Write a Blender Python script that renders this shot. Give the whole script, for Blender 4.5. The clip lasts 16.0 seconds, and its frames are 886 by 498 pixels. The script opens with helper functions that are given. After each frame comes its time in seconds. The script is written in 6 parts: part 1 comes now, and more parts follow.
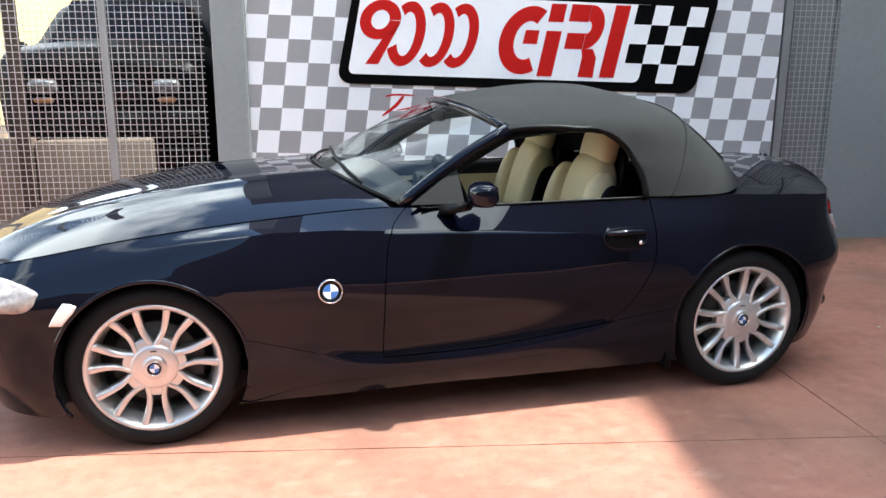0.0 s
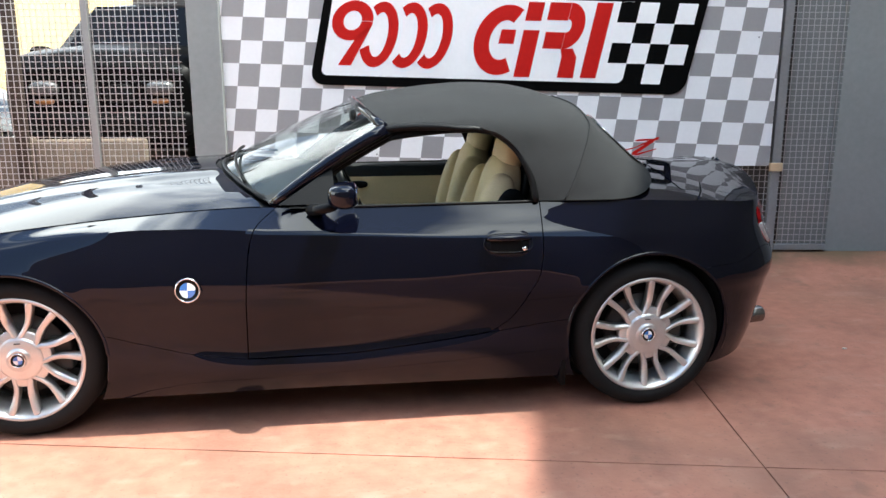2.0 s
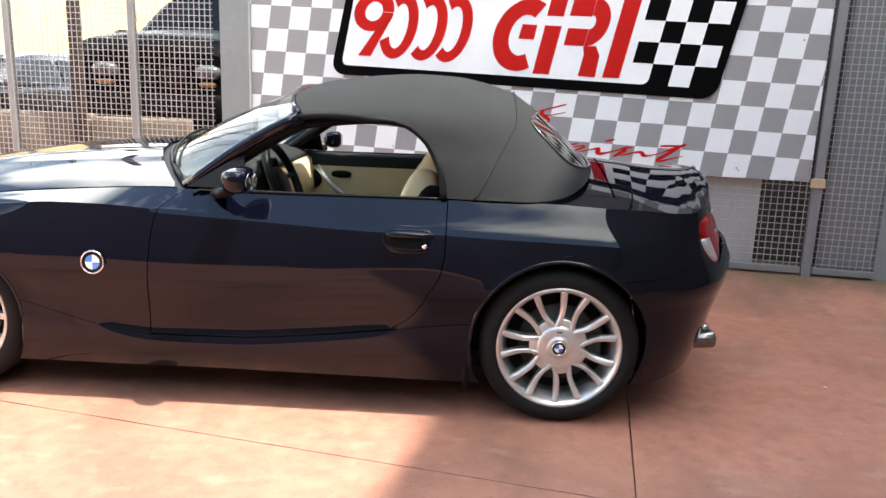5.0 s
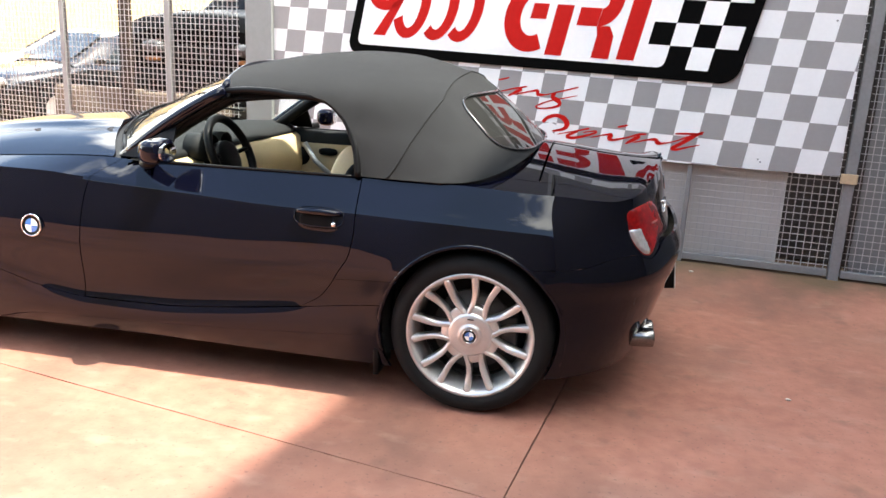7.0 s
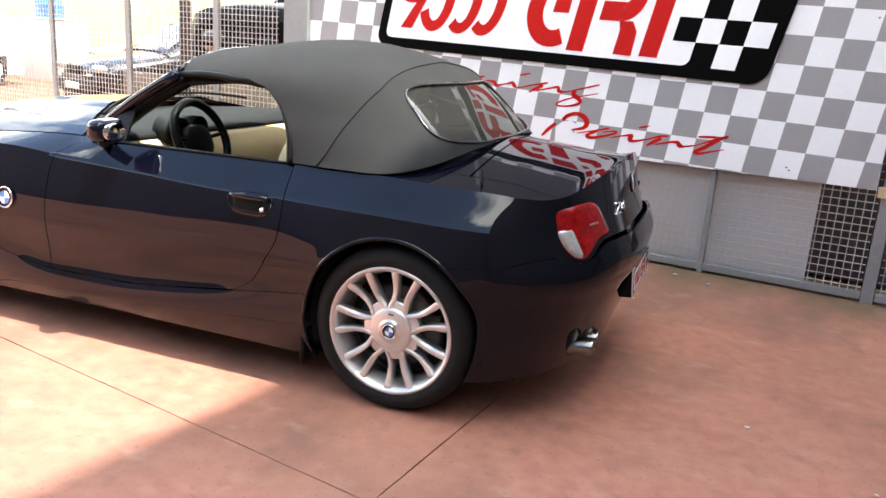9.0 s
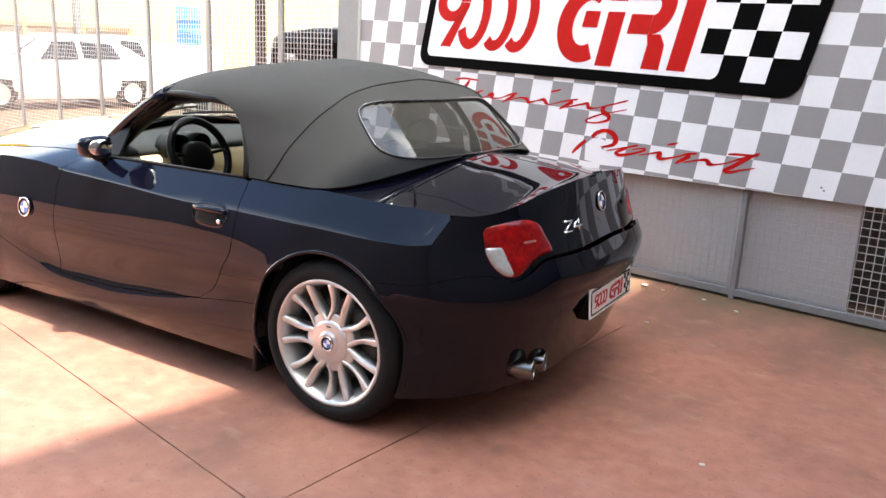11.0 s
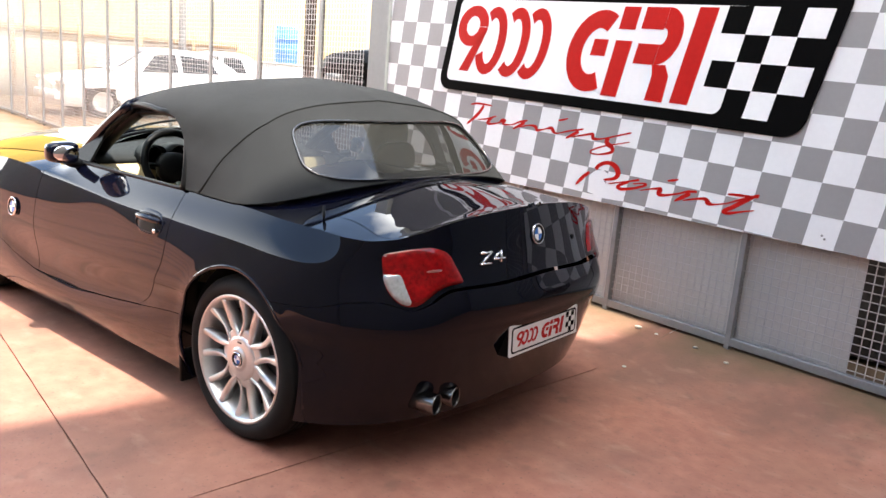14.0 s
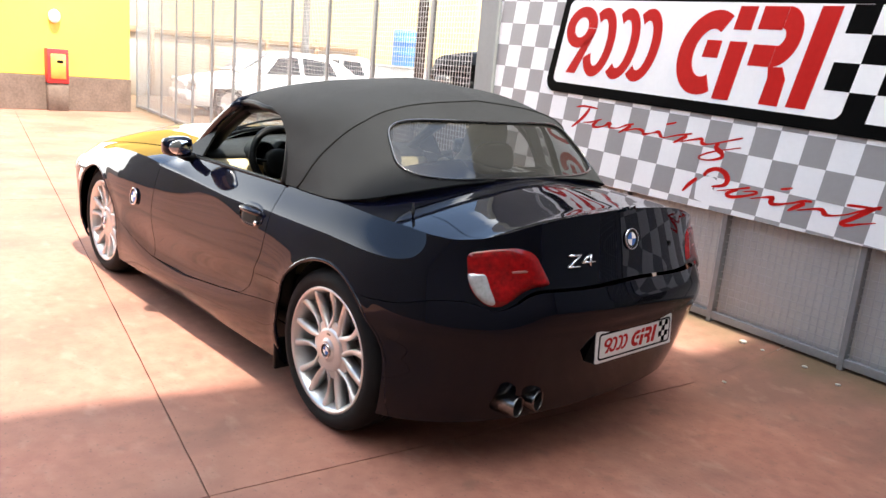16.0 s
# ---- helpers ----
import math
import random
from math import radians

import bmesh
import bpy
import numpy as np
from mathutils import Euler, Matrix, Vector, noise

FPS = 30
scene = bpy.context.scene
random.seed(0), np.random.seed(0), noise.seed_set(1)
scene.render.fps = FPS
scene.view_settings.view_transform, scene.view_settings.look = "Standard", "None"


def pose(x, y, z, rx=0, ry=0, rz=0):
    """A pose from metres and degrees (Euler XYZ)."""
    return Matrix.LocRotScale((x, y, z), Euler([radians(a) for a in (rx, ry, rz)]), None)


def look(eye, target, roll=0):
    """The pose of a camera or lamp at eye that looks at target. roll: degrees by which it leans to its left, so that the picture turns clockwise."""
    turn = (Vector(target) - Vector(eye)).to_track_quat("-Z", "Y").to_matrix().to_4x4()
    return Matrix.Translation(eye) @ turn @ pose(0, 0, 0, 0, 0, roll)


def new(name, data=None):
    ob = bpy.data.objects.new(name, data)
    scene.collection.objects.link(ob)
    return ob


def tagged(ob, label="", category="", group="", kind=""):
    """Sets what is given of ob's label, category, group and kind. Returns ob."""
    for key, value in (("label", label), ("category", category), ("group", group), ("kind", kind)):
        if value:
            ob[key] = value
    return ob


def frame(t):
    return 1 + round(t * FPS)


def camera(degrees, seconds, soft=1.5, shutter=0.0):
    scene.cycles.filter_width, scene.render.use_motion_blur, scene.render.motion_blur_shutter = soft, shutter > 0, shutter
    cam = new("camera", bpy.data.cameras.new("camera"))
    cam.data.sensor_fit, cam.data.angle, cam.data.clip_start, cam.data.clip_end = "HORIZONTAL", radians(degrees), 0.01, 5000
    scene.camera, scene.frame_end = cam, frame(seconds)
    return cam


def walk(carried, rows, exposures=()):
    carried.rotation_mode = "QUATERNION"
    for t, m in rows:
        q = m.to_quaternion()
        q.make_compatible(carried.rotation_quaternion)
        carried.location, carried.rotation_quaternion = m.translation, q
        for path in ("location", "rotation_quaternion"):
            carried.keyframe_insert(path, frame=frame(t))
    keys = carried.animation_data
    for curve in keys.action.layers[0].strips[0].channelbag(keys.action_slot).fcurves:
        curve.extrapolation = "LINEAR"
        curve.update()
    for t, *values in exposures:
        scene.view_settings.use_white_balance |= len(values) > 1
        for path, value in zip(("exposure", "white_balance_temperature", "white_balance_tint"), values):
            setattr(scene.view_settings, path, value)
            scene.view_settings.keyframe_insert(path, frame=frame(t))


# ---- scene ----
cam = camera(59.4, 16.0, soft=1.5)
PATH = [
    (0, (-2.141, -2.907, 1.400), (-1.650, -1.020, 0.955), 0.18),
    (0.5, (-1.914, -2.958, 1.400), (-1.501, -1.058, 0.931), 0.77),
    (1, (-1.685, -2.989, 1.385), (-1.315, -1.085, 0.896), 1.22),
    (1.5, (-1.488, -2.959, 1.382), (-1.171, -1.044, 0.900), 0.61),
    (2, (-1.257, -2.983, 1.374), (-1.001, -1.047, 0.940), -0.03),
    (2.5, (-1.091, -3.009, 1.371), (-0.931, -1.080, 0.868), 1.95),
    (3, (-0.967, -3.021, 1.369), (-0.869, -1.083, 0.884), 2.03),
    (3.5, (-0.877, -2.984, 1.377), (-0.795, -1.039, 0.917), 2.01),
    (4, (-0.745, -2.959, 1.377), (-0.710, -1.008, 0.936), 1.40),
    (4.5, (-0.547, -2.952, 1.372), (-0.573, -1.001, 0.931), 1.57),
    (7, (0.438, -2.768, 1.361), (0.053, -0.868, 0.868), 2.79),
    (7.5, (0.582, -2.683, 1.368), (0.131, -0.788, 0.914), 2.39),
    (8, (0.717, -2.576, 1.353), (0.230, -0.683, 0.929), 2.64),
    (8.5, (0.930, -2.542, 1.358), (0.330, -0.691, 0.895), 2.64),
    (9, (1.102, -2.489, 1.356), (0.431, -0.675, 0.847), 3.88),
    (11.5, (1.874, -2.053, 1.394), (0.819, -0.417, 0.934), 2.82),
    (12, (1.954, -1.946, 1.403), (0.851, -0.335, 0.971), 3.64),
    (12.5, (2.057, -1.865, 1.410), (0.875, -0.318, 0.950), 3.81),
    (13, (2.181, -1.778, 1.416), (0.967, -0.262, 0.937), 4.58),
    (13.5, (2.249, -1.720, 1.419), (1.041, -0.195, 0.959), 4.49),
    (14, (2.280, -1.692, 1.419), (1.058, -0.171, 0.980), 4.78),
    (14.5, (2.258, -1.664, 1.405), (1.059, -0.122, 0.972), 4.18),
    (15, (2.299, -1.628, 1.399), (1.036, -0.153, 0.921), 3.51),
    (15.5, (2.278, -1.622, 1.377), (0.912, -0.235, 0.919), 5.05),
    (16, (2.339, -1.628, 1.409), (0.910, -0.304, 0.956), 5.09),
]
walk(cam, [(t, look(eye, target, roll)) for t, eye, target, roll in PATH], exposures=[(0, 1.84, 6300, 1), (4, 2.03, 6800, 3), (8, 2.30, 7000, 7), (14, 2.22, 7000, 8), (16, 2.06, 6950, 8)])

# ---- light ----
SUN = Vector((0.40, -0.075, 0.91)).normalized()
world = bpy.data.worlds.new("world")
scene.world = world
world.use_nodes = True
wn = world.node_tree.nodes
sky = wn.new("ShaderNodeTexSky")
sky.sky_type = "NISHITA"
sky.sun_disc = False
sky.dust_density = 1.0
sky.ozone_density = 0.6
sky.sun_elevation = math.asin(SUN.z)
sky.sun_rotation = math.atan2(SUN.x, SUN.y)
wn["Background"].inputs["Strength"].default_value = 0.15
where, puff, fade, cloudy = wn.new("ShaderNodeTexCoord"), wn.new("ShaderNodeTexNoise"), wn.new("ShaderNodeMapRange"), wn.new("ShaderNodeMix")
puff.inputs["Scale"].default_value, puff.inputs["Detail"].default_value = 1.7, 7
turn_clouds = wn.new("ShaderNodeMapping")
turn_clouds.inputs["Location"].default_value = (1.7, 5.3, 9.2)
fade.inputs[1].default_value, fade.inputs[2].default_value, fade.inputs[4].default_value = 0.512, 0.605, 0.95
cloudy.data_type = "RGBA"
cloudy.inputs[7].default_value = (15.5, 15.9, 16.5, 1)
wl = world.node_tree.links
wl.new(where.outputs["Generated"], turn_clouds.inputs["Vector"])
wl.new(turn_clouds.outputs[0], puff.inputs["Vector"])
wl.new(puff.outputs["Fac"], fade.inputs[0])
split, haze_low, haze_sum = wn.new("ShaderNodeSeparateXYZ"), wn.new("ShaderNodeMapRange"), wn.new("ShaderNodeMath")
haze_low.inputs[1].default_value, haze_low.inputs[2].default_value = 0.46, 0.18
haze_low.inputs[3].default_value, haze_low.inputs[4].default_value = 0.0, 0.75
haze_sum.operation, haze_sum.use_clamp = "ADD", True
wl.new(where.outputs["Generated"], split.inputs[0])
wl.new(split.outputs["Z"], haze_low.inputs[0])
wl.new(fade.outputs[0], haze_sum.inputs[0])
wl.new(haze_low.outputs[0], haze_sum.inputs[1])
wl.new(haze_sum.outputs[0], cloudy.inputs[0])
wl.new(sky.outputs["Color"], cloudy.inputs[6])
wl.new(cloudy.outputs[2], wn["Background"].inputs["Color"])
sun_data = bpy.data.lights.new("sun", "SUN")
sun_data.energy = 3.25
sun_data.angle = radians(0.6)
sun_data.color = (1.0, 0.975, 0.94)
sun_ob = new("sun", sun_data)
sun_ob.matrix_world = look(SUN * 30, (0, 0, 0))


# ---- materials ----
def material(name, base, rough=0.5, metal=0.0, vary=0.12, scale=6.0, fine=90.0, bump=0.0, bump_scale=60.0, coat=0.0,
             tint=None, spec=0.5, random_tone=0.0, trans=0.0, alpha=1.0):
    m = bpy.data.materials.new(name)
    m.use_nodes = True
    nodes, links = m.node_tree.nodes, m.node_tree.links
    b = nodes["Principled BSDF"]
    b.inputs["Roughness"].default_value = rough
    b.inputs["Metallic"].default_value = metal
    b.inputs["Specular IOR Level"].default_value = spec
    b.inputs["Coat Weight"].default_value = coat
    b.inputs["Coat Roughness"].default_value = 0.015
    b.inputs["Transmission Weight"].default_value = trans
    b.inputs["Alpha"].default_value = alpha
    b.inputs["Base Color"].default_value = (*base, 1)
    pos = nodes.new("ShaderNodeTexCoord")
    if vary:
        big, small = nodes.new("ShaderNodeTexNoise"), nodes.new("ShaderNodeTexNoise")
        for n, s in ((big, scale), (small, fine)):
            n.inputs["Scale"].default_value = s
            n.inputs["Detail"].default_value = 6
            links.new(pos.outputs["Object"], n.inputs["Vector"])
        add = nodes.new("ShaderNodeMath")
        add.operation = "ADD"
        links.new(big.outputs["Fac"], add.inputs[0])
        links.new(small.outputs["Fac"], add.inputs[1])
        total = add
        if random_tone:
            info, k = nodes.new("ShaderNodeObjectInfo"), nodes.new("ShaderNodeMath")
            k.operation = "MULTIPLY_ADD"
            links.new(info.outputs["Random"], k.inputs[0])
            k.inputs[1].default_value = random_tone
            links.new(add.outputs[0], k.inputs[2])
            total = k
        ramp = nodes.new("ShaderNodeMapRange")
        ramp.inputs[1].default_value, ramp.inputs[2].default_value = 0.65, 1.35 + random_tone
        links.new(total.outputs[0], ramp.inputs[0])
        mix = nodes.new("ShaderNodeMix")
        mix.data_type = "RGBA"
        dark = [c * (1 - vary) for c in base]
        lite = [min(1, c * (1 + vary)) for c in (tint or base)]
        mix.inputs[6].default_value, mix.inputs[7].default_value = (*dark, 1), (*lite, 1)
        links.new(ramp.outputs[0], mix.inputs[0])
        links.new(mix.outputs[2], b.inputs["Base Color"])
        rr = nodes.new("ShaderNodeMapRange")
        rr.inputs[3].default_value, rr.inputs[4].default_value = max(0, rough - 0.06), min(1, rough + 0.06)
        links.new(small.outputs["Fac"], rr.inputs[0])
        if rough > 0.12:
            links.new(rr.outputs[0], b.inputs["Roughness"])
    if bump:
        n, bu = nodes.new("ShaderNodeTexNoise"), nodes.new("ShaderNodeBump")
        n.inputs["Scale"].default_value = bump_scale
        n.inputs["Detail"].default_value = 8
        bu.inputs["Strength"].default_value = bump
        bu.inputs["Distance"].default_value = 0.01
        links.new(pos.outputs["Object"], n.inputs["Vector"])
        links.new(n.outputs["Fac"], bu.inputs["Height"])
        links.new(bu.outputs["Normal"], b.inputs["Normal"])
    return m


PAINT = material("navy_metallic_paint", (0.0016, 0.0020, 0.0058), 0.20, 0.1, 0.25, 2.0, 900.0, coat=1.0, spec=0.0)
PAINT.node_tree.nodes["Principled BSDF"].inputs["Coat IOR"].default_value = 1.38
FABRIC = material("soft_top_cloth", (0.0190, 0.0197, 0.0204), 0.95, 0, 0.18, 3.0, 420.0, bump=0.35, bump_scale=700, spec=0.2)
# slack folds in the cloth
fold, sag = FABRIC.node_tree.nodes.new("ShaderNodeTexNoise"), FABRIC.node_tree.nodes.new("ShaderNodeBump")
fold.inputs["Scale"].default_value, fold.inputs["Detail"].default_value = 4.5, 2.0
sag.inputs["Strength"].default_value, sag.inputs["Distance"].default_value = 0.5, 0.03
FABRIC.node_tree.links.new(FABRIC.node_tree.nodes["Texture Coordinate"].outputs["Object"], fold.inputs["Vector"])
FABRIC.node_tree.links.new(fold.outputs["Fac"], sag.inputs["Height"])
FABRIC.node_tree.links.new(sag.outputs["Normal"], FABRIC.node_tree.nodes["Bump"].inputs["Normal"])
BLACK = material("black_plastic", (0.003, 0.003, 0.0033), 0.45, 0, 0.2, 8, 200, spec=0.12, bump=0.05, bump_scale=400)
# near-black for hollows and undersides, in place of their shade
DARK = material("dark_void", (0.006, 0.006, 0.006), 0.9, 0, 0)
RUBBER = material("tyre_rubber", (0.008, 0.008, 0.008), 0.75, 0, 0.25, 12, 160, spec=0.2, bump=0.08, bump_scale=220)
ALLOY = material("silver_alloy", (0.66, 0.65, 0.63), 0.36, 0.75, 0.10, 18, 260)
CHROME = material("chrome", (0.85, 0.85, 0.85), 0.07, 1.0, 0)
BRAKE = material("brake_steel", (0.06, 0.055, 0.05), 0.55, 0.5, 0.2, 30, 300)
LEATHER = material("cream_leather", (0.57, 0.45, 0.26), 0.5, 0, 0.08, 5, 150, bump=0.12, bump_scale=300)
BLUE = material("badge_blue", (0.05, 0.16, 0.45), 0.2, 0, 0, coat=1)
WHITE = material("white_enamel", (0.8, 0.8, 0.8), 0.25, 0, 0.04, 5, 80)
TRIM_PALE = material("pale_lens_strip", (0.30, 0.12, 0.10), 0.3, 0.2, 0.2, 30, 80)
RED_LENS = material("red_lens", (0.20, 0.002, 0.003), 0.12, 0, 0.5, 26, 70, coat=0.6, spec=0.1)
HEAD_LENS = material("headlamp_lens", (0.26, 0.22, 0.20), 0.12, 0.2, 0.45, 14, 60, coat=1)
CLEAR_LENS = material("clear_lens", (0.42, 0.42, 0.42), 0.10, 0.3, 0.2, 40, 90, coat=1)
AMBER = material("marker_lens", (0.78, 0.70, 0.62), 0.15, 0, 0.1, 30, 80, coat=1)


def glass_material(name, tone, ior=1.6):
    m = bpy.data.materials.new(name)
    m.use_nodes = True
    nodes, links = m.node_tree.nodes, m.node_tree.links
    nodes.remove(nodes["Principled BSDF"])
    clear, shine, mix, edge, power, fr = (nodes.new(k) for k in ("ShaderNodeBsdfTransparent", "ShaderNodeBsdfGlossy", "ShaderNodeMixShader", "ShaderNodeLayerWeight", "ShaderNodeMath", "ShaderNodeMath"))
    clear.inputs["Color"].default_value = (*tone, 1)
    shine.inputs["Roughness"].default_value = 0.01
    f0 = ((ior - 1) / (ior + 1)) ** 2
    edge.inputs["Blend"].default_value = 0.5
    power.operation, fr.operation = "POWER", "MULTIPLY_ADD"
    power.inputs[1].default_value = 5.0
    fr.inputs[1].default_value, fr.inputs[2].default_value = 1 - f0, f0
    links.new(edge.outputs["Facing"], power.inputs[0])
    links.new(power.outputs[0], fr.inputs[0])
    links.new(fr.outputs[0], mix.inputs[0])
    links.new(clear.outputs[0], mix.inputs[1])
    links.new(shine.outputs[0], mix.inputs[2])
    links.new(mix.outputs[0], nodes["Material Output"].inputs["Surface"])
    return m


GLASS = glass_material("window_glass", (0.86, 0.92, 0.89))
SMOKE = glass_material("rear_glass", (0.30, 0.32, 0.31), 1.7)
# a worn plastic pane: hazy with fine arcs of scratches
haze, veil, scratch, amount = (SMOKE.node_tree.nodes.new(k) for k in ("ShaderNodeBsdfDiffuse", "ShaderNodeMixShader", "ShaderNodeTexNoise", "ShaderNodeMapRange"))
haze.inputs["Color"].default_value = (0.048, 0.048, 0.044, 1)
scratch.inputs["Scale"].default_value, scratch.inputs["Detail"].default_value = 9.0, 6
amount.inputs[3].default_value, amount.inputs[4].default_value = 0.18, 0.5
lk = SMOKE.node_tree.links
lk.new(scratch.outputs["Fac"], amount.inputs[0])
lk.new(amount.outputs[0], veil.inputs[0])
base_mix = SMOKE.node_tree.nodes["Mix Shader"]
lk.new(SMOKE.node_tree.nodes["Transparent BSDF"].outputs[0], veil.inputs[1])
lk.new(haze.outputs[0], veil.inputs[2])
lk.new(veil.outputs[0], base_mix.inputs[1])


# ---- mesh helpers ----
def cubic(knots):
    """A smooth curve through (x, value) knots."""
    xs = np.array([k[0] for k in knots], float)
    ys = np.array([k[1] for k in knots], float)
    slope = np.diff(ys) / np.diff(xs)
    tan = np.zeros(len(xs))
    tan[0], tan[-1] = slope[0], slope[-1]
    for i in range(1, len(xs) - 1):
        a, b = slope[i - 1], slope[i]
        tan[i] = 0 if a * b <= 0 else 2 * a * b / (a + b)

    def value(x):
        x = min(max(x, xs[0]), xs[-1])
        i = min(max(int(np.searchsorted(xs, x)) - 1, 0), len(xs) - 2)
        h = xs[i + 1] - xs[i]
        s = (x - xs[i]) / h
        return float((2 * s**3 - 3 * s**2 + 1) * ys[i] + (s**3 - 2 * s**2 + s) * h * tan[i] + (3 * s**2 - 2 * s**3) * ys[i + 1] + (s**3 - s**2) * h * tan[i + 1])
    return value


def lerp(a, b, s):
    return a + (b - a) * s


def finish(name, bm, mat, smooth=True):
    me = bpy.data.meshes.new(name)
    if smooth:
        for f in bm.faces:
            f.smooth = True
    bm.to_mesh(me)
    bm.free()
    for m in (mat if isinstance(mat, (list, tuple)) else [mat]):
        me.materials.append(m)
    return me


def part(name, bm, mat, parent=None, label="", smooth=True):
    ob = new(name, finish(name, bm, mat, smooth))
    ob.parent = parent
    return tagged(ob, label) if label else ob


def thing(name, label, category, group="", kind="", at=None):
    ob = new(name)
    if at is not None:
        ob.matrix_basis = at
    return tagged(ob, label, category, group, kind)


def sheet(rows, bm=None, outward=None):
    """A quad sheet through rows of points, facing outward(p)."""
    bm = bm or bmesh.new()
    vs = [[bm.verts.new(p) for p in row] for row in rows]
    faces = []
    for a, b in zip(vs, vs[1:]):
        for i in range(len(a) - 1):
            faces.append(bm.faces.new((a[i], a[i + 1], b[i + 1], b[i])))
    if outward:
        bm.normal_update()
        turn = sum(f.normal.dot(outward(f.calc_center_median())) * f.calc_area() for f in faces)
        if turn < 0:
            bmesh.ops.reverse_faces(bm, faces=faces)
    return bm


def box(bm, lo, hi, bevel=0.0, seg=1):
    lo, hi = Vector(lo), Vector(hi)
    made = bmesh.ops.create_cube(bm, size=1, matrix=Matrix.Translation((lo + hi) / 2) @ Matrix.Diagonal((*(hi - lo), 1)))
    if bevel:
        edges = list({e for v in made["verts"] for e in v.link_edges})
        bmesh.ops.bevel(bm, geom=edges, offset=bevel, segments=seg, affect="EDGES", profile=0.5)
    return bm


def tube(bm, a, b, r1, r2=None, seg=12, caps=True):
    a, b = Vector(a), Vector(b)
    m = Matrix.Translation((a + b) / 2) @ (b - a).to_track_quat("Z", "Y").to_matrix().to_4x4()
    bmesh.ops.create_cone(bm, cap_ends=caps, segments=seg, radius1=r1, radius2=r1 if r2 is None else r2, depth=(b - a).length, matrix=m)
    return bm


def sweep(bm, path, radius, seg=8, close=False, flat=1.0):
    """A round bar along a path."""
    path = [Vector(p) for p in path]
    n = len(path)
    rings = []
    for i, p in enumerate(path):
        d = (path[(i + 1) % n] - path[i - 1]) if close else (path[min(i + 1, n - 1)] - path[max(i - 1, 0)])
        q = d.to_track_quat("Z", "Y").to_matrix()
        r = radius(i / (n - 1)) if callable(radius) else radius
        rings.append([bm.verts.new(p + q @ Vector((r * math.cos(k * math.tau / seg), flat * r * math.sin(k * math.tau / seg), 0))) for k in range(seg)])
    pairs = list(zip(rings, rings[1:])) + ([(rings[-1], rings[0])] if close else [])
    for a, b in pairs:
        for k in range(seg):
            bm.faces.new((a[k], a[(k + 1) % seg], b[(k + 1) % seg], b[k]))
    if not close:
        bm.faces.new(rings[0][::-1])
        bm.faces.new(rings[-1])
    bmesh.ops.recalc_face_normals(bm, faces=bm.faces)
    return bm


def lathe(bm, profile, seg=48, axis="y", centre=(0, 0, 0)):
    """Revolve (radius, along) pairs round an axis."""
    rings = []
    for r, h in profile:
        ring = []
        for k in range(seg):
            c, s = r * math.cos(k * math.tau / seg), r * math.sin(k * math.tau / seg)
            p = (c, h, s) if axis == "y" else (c, s, h) if axis == "z" else (h, c, s)
            ring.append(bm.verts.new(Vector(p) + Vector(centre)))
        rings.append(ring)
    for a, b in zip(rings, rings[1:]):
        for k in range(seg):
            bm.faces.new((a[k], a[(k + 1) % seg], b[(k + 1) % seg], b[k]))
    bmesh.ops.remove_doubles(bm, verts=bm.verts, dist=1e-6)
    bmesh.ops.recalc_face_normals(bm, faces=bm.faces)
    return bm


def thicken(ob, depth):
    m = ob.modifiers.new("thickness", "SOLIDIFY")
    m.thickness, m.offset = depth, -1
    m = ob.modifiers.new("crisp_edges", "EDGE_SPLIT")
    m.split_angle = radians(50)
    return ob


def plate(bm, outline, z0, z1):
    """A flat plate from a 2D outline in (u, z), between two depths along y."""
    a = [bm.verts.new((u, z0, z)) for u, z in outline]
    b = [bm.verts.new((u, z1, z)) for u, z in outline]
    n = len(a)
    bm.faces.new(a)
    bm.faces.new(b[::-1])
    for i in range(n):
        bm.faces.new((a[i], a[(i + 1) % n], b[(i + 1) % n], b[i]))
    bmesh.ops.recalc_face_normals(bm, faces=bm.faces)
    return bm


# ---- the roadster ----
MID = 0.85                                # its centre plane
ROOT = Vector((-1.25, MID, 0))
REAR_X, FRONT_X, WHEEL_Z = 0.0, -2.495, 0.318
R_REAR, R_FRONT = 0.352, 0.343
car = thing("roadster_car", "dark navy blue two-seat roadster with grey fabric soft top closed", "car", at=Matrix.Translation(ROOT))

# lines along the body: half width and height at x; from the sill up to the belt
scythe = cubic([(-3.3, 0.36), (-2.2, 0.39), (-2.04, 0.352), (-1.82, 0.294), (-1.6, 0.266), (-1.3, 0.268), (-1.0, 0.292), (-0.75, 0.322), (-0.4, 0.37), (0, 0.40), (0.8, 0.40)])
width_sill = cubic([(-2.75, 0.85), (-2.1, 0.868), (-1.3, 0.858), (-0.4, 0.862), (0.1, 0.86)])
width_crease = cubic([(-2.75, 0.885), (-2.1, 0.897), (-1.3, 0.893), (-0.4, 0.893), (0.1, 0.888)])
width_tuck = cubic([(-2.75, 0.89), (-2.1, 0.900), (-1.7, 0.881), (-1.3, 0.874), (-0.8, 0.878), (-0.4, 0.893), (0.1, 0.893)])
width_mid = cubic([(-2.75, 0.89), (-2.1, 0.912), (-1.6, 0.904), (-1.1, 0.897), (-0.5, 0.903), (-0.2, 0.912), (0.1, 0.914)])
height_mid = cubic([(-3.3, 0.55), (-2.5, 0.62), (-2.0, 0.60), (-1.6, 0.55), (-1.0, 0.53), (-0.5, 0.545), (0.1, 0.56), (0.8, 0.58)])
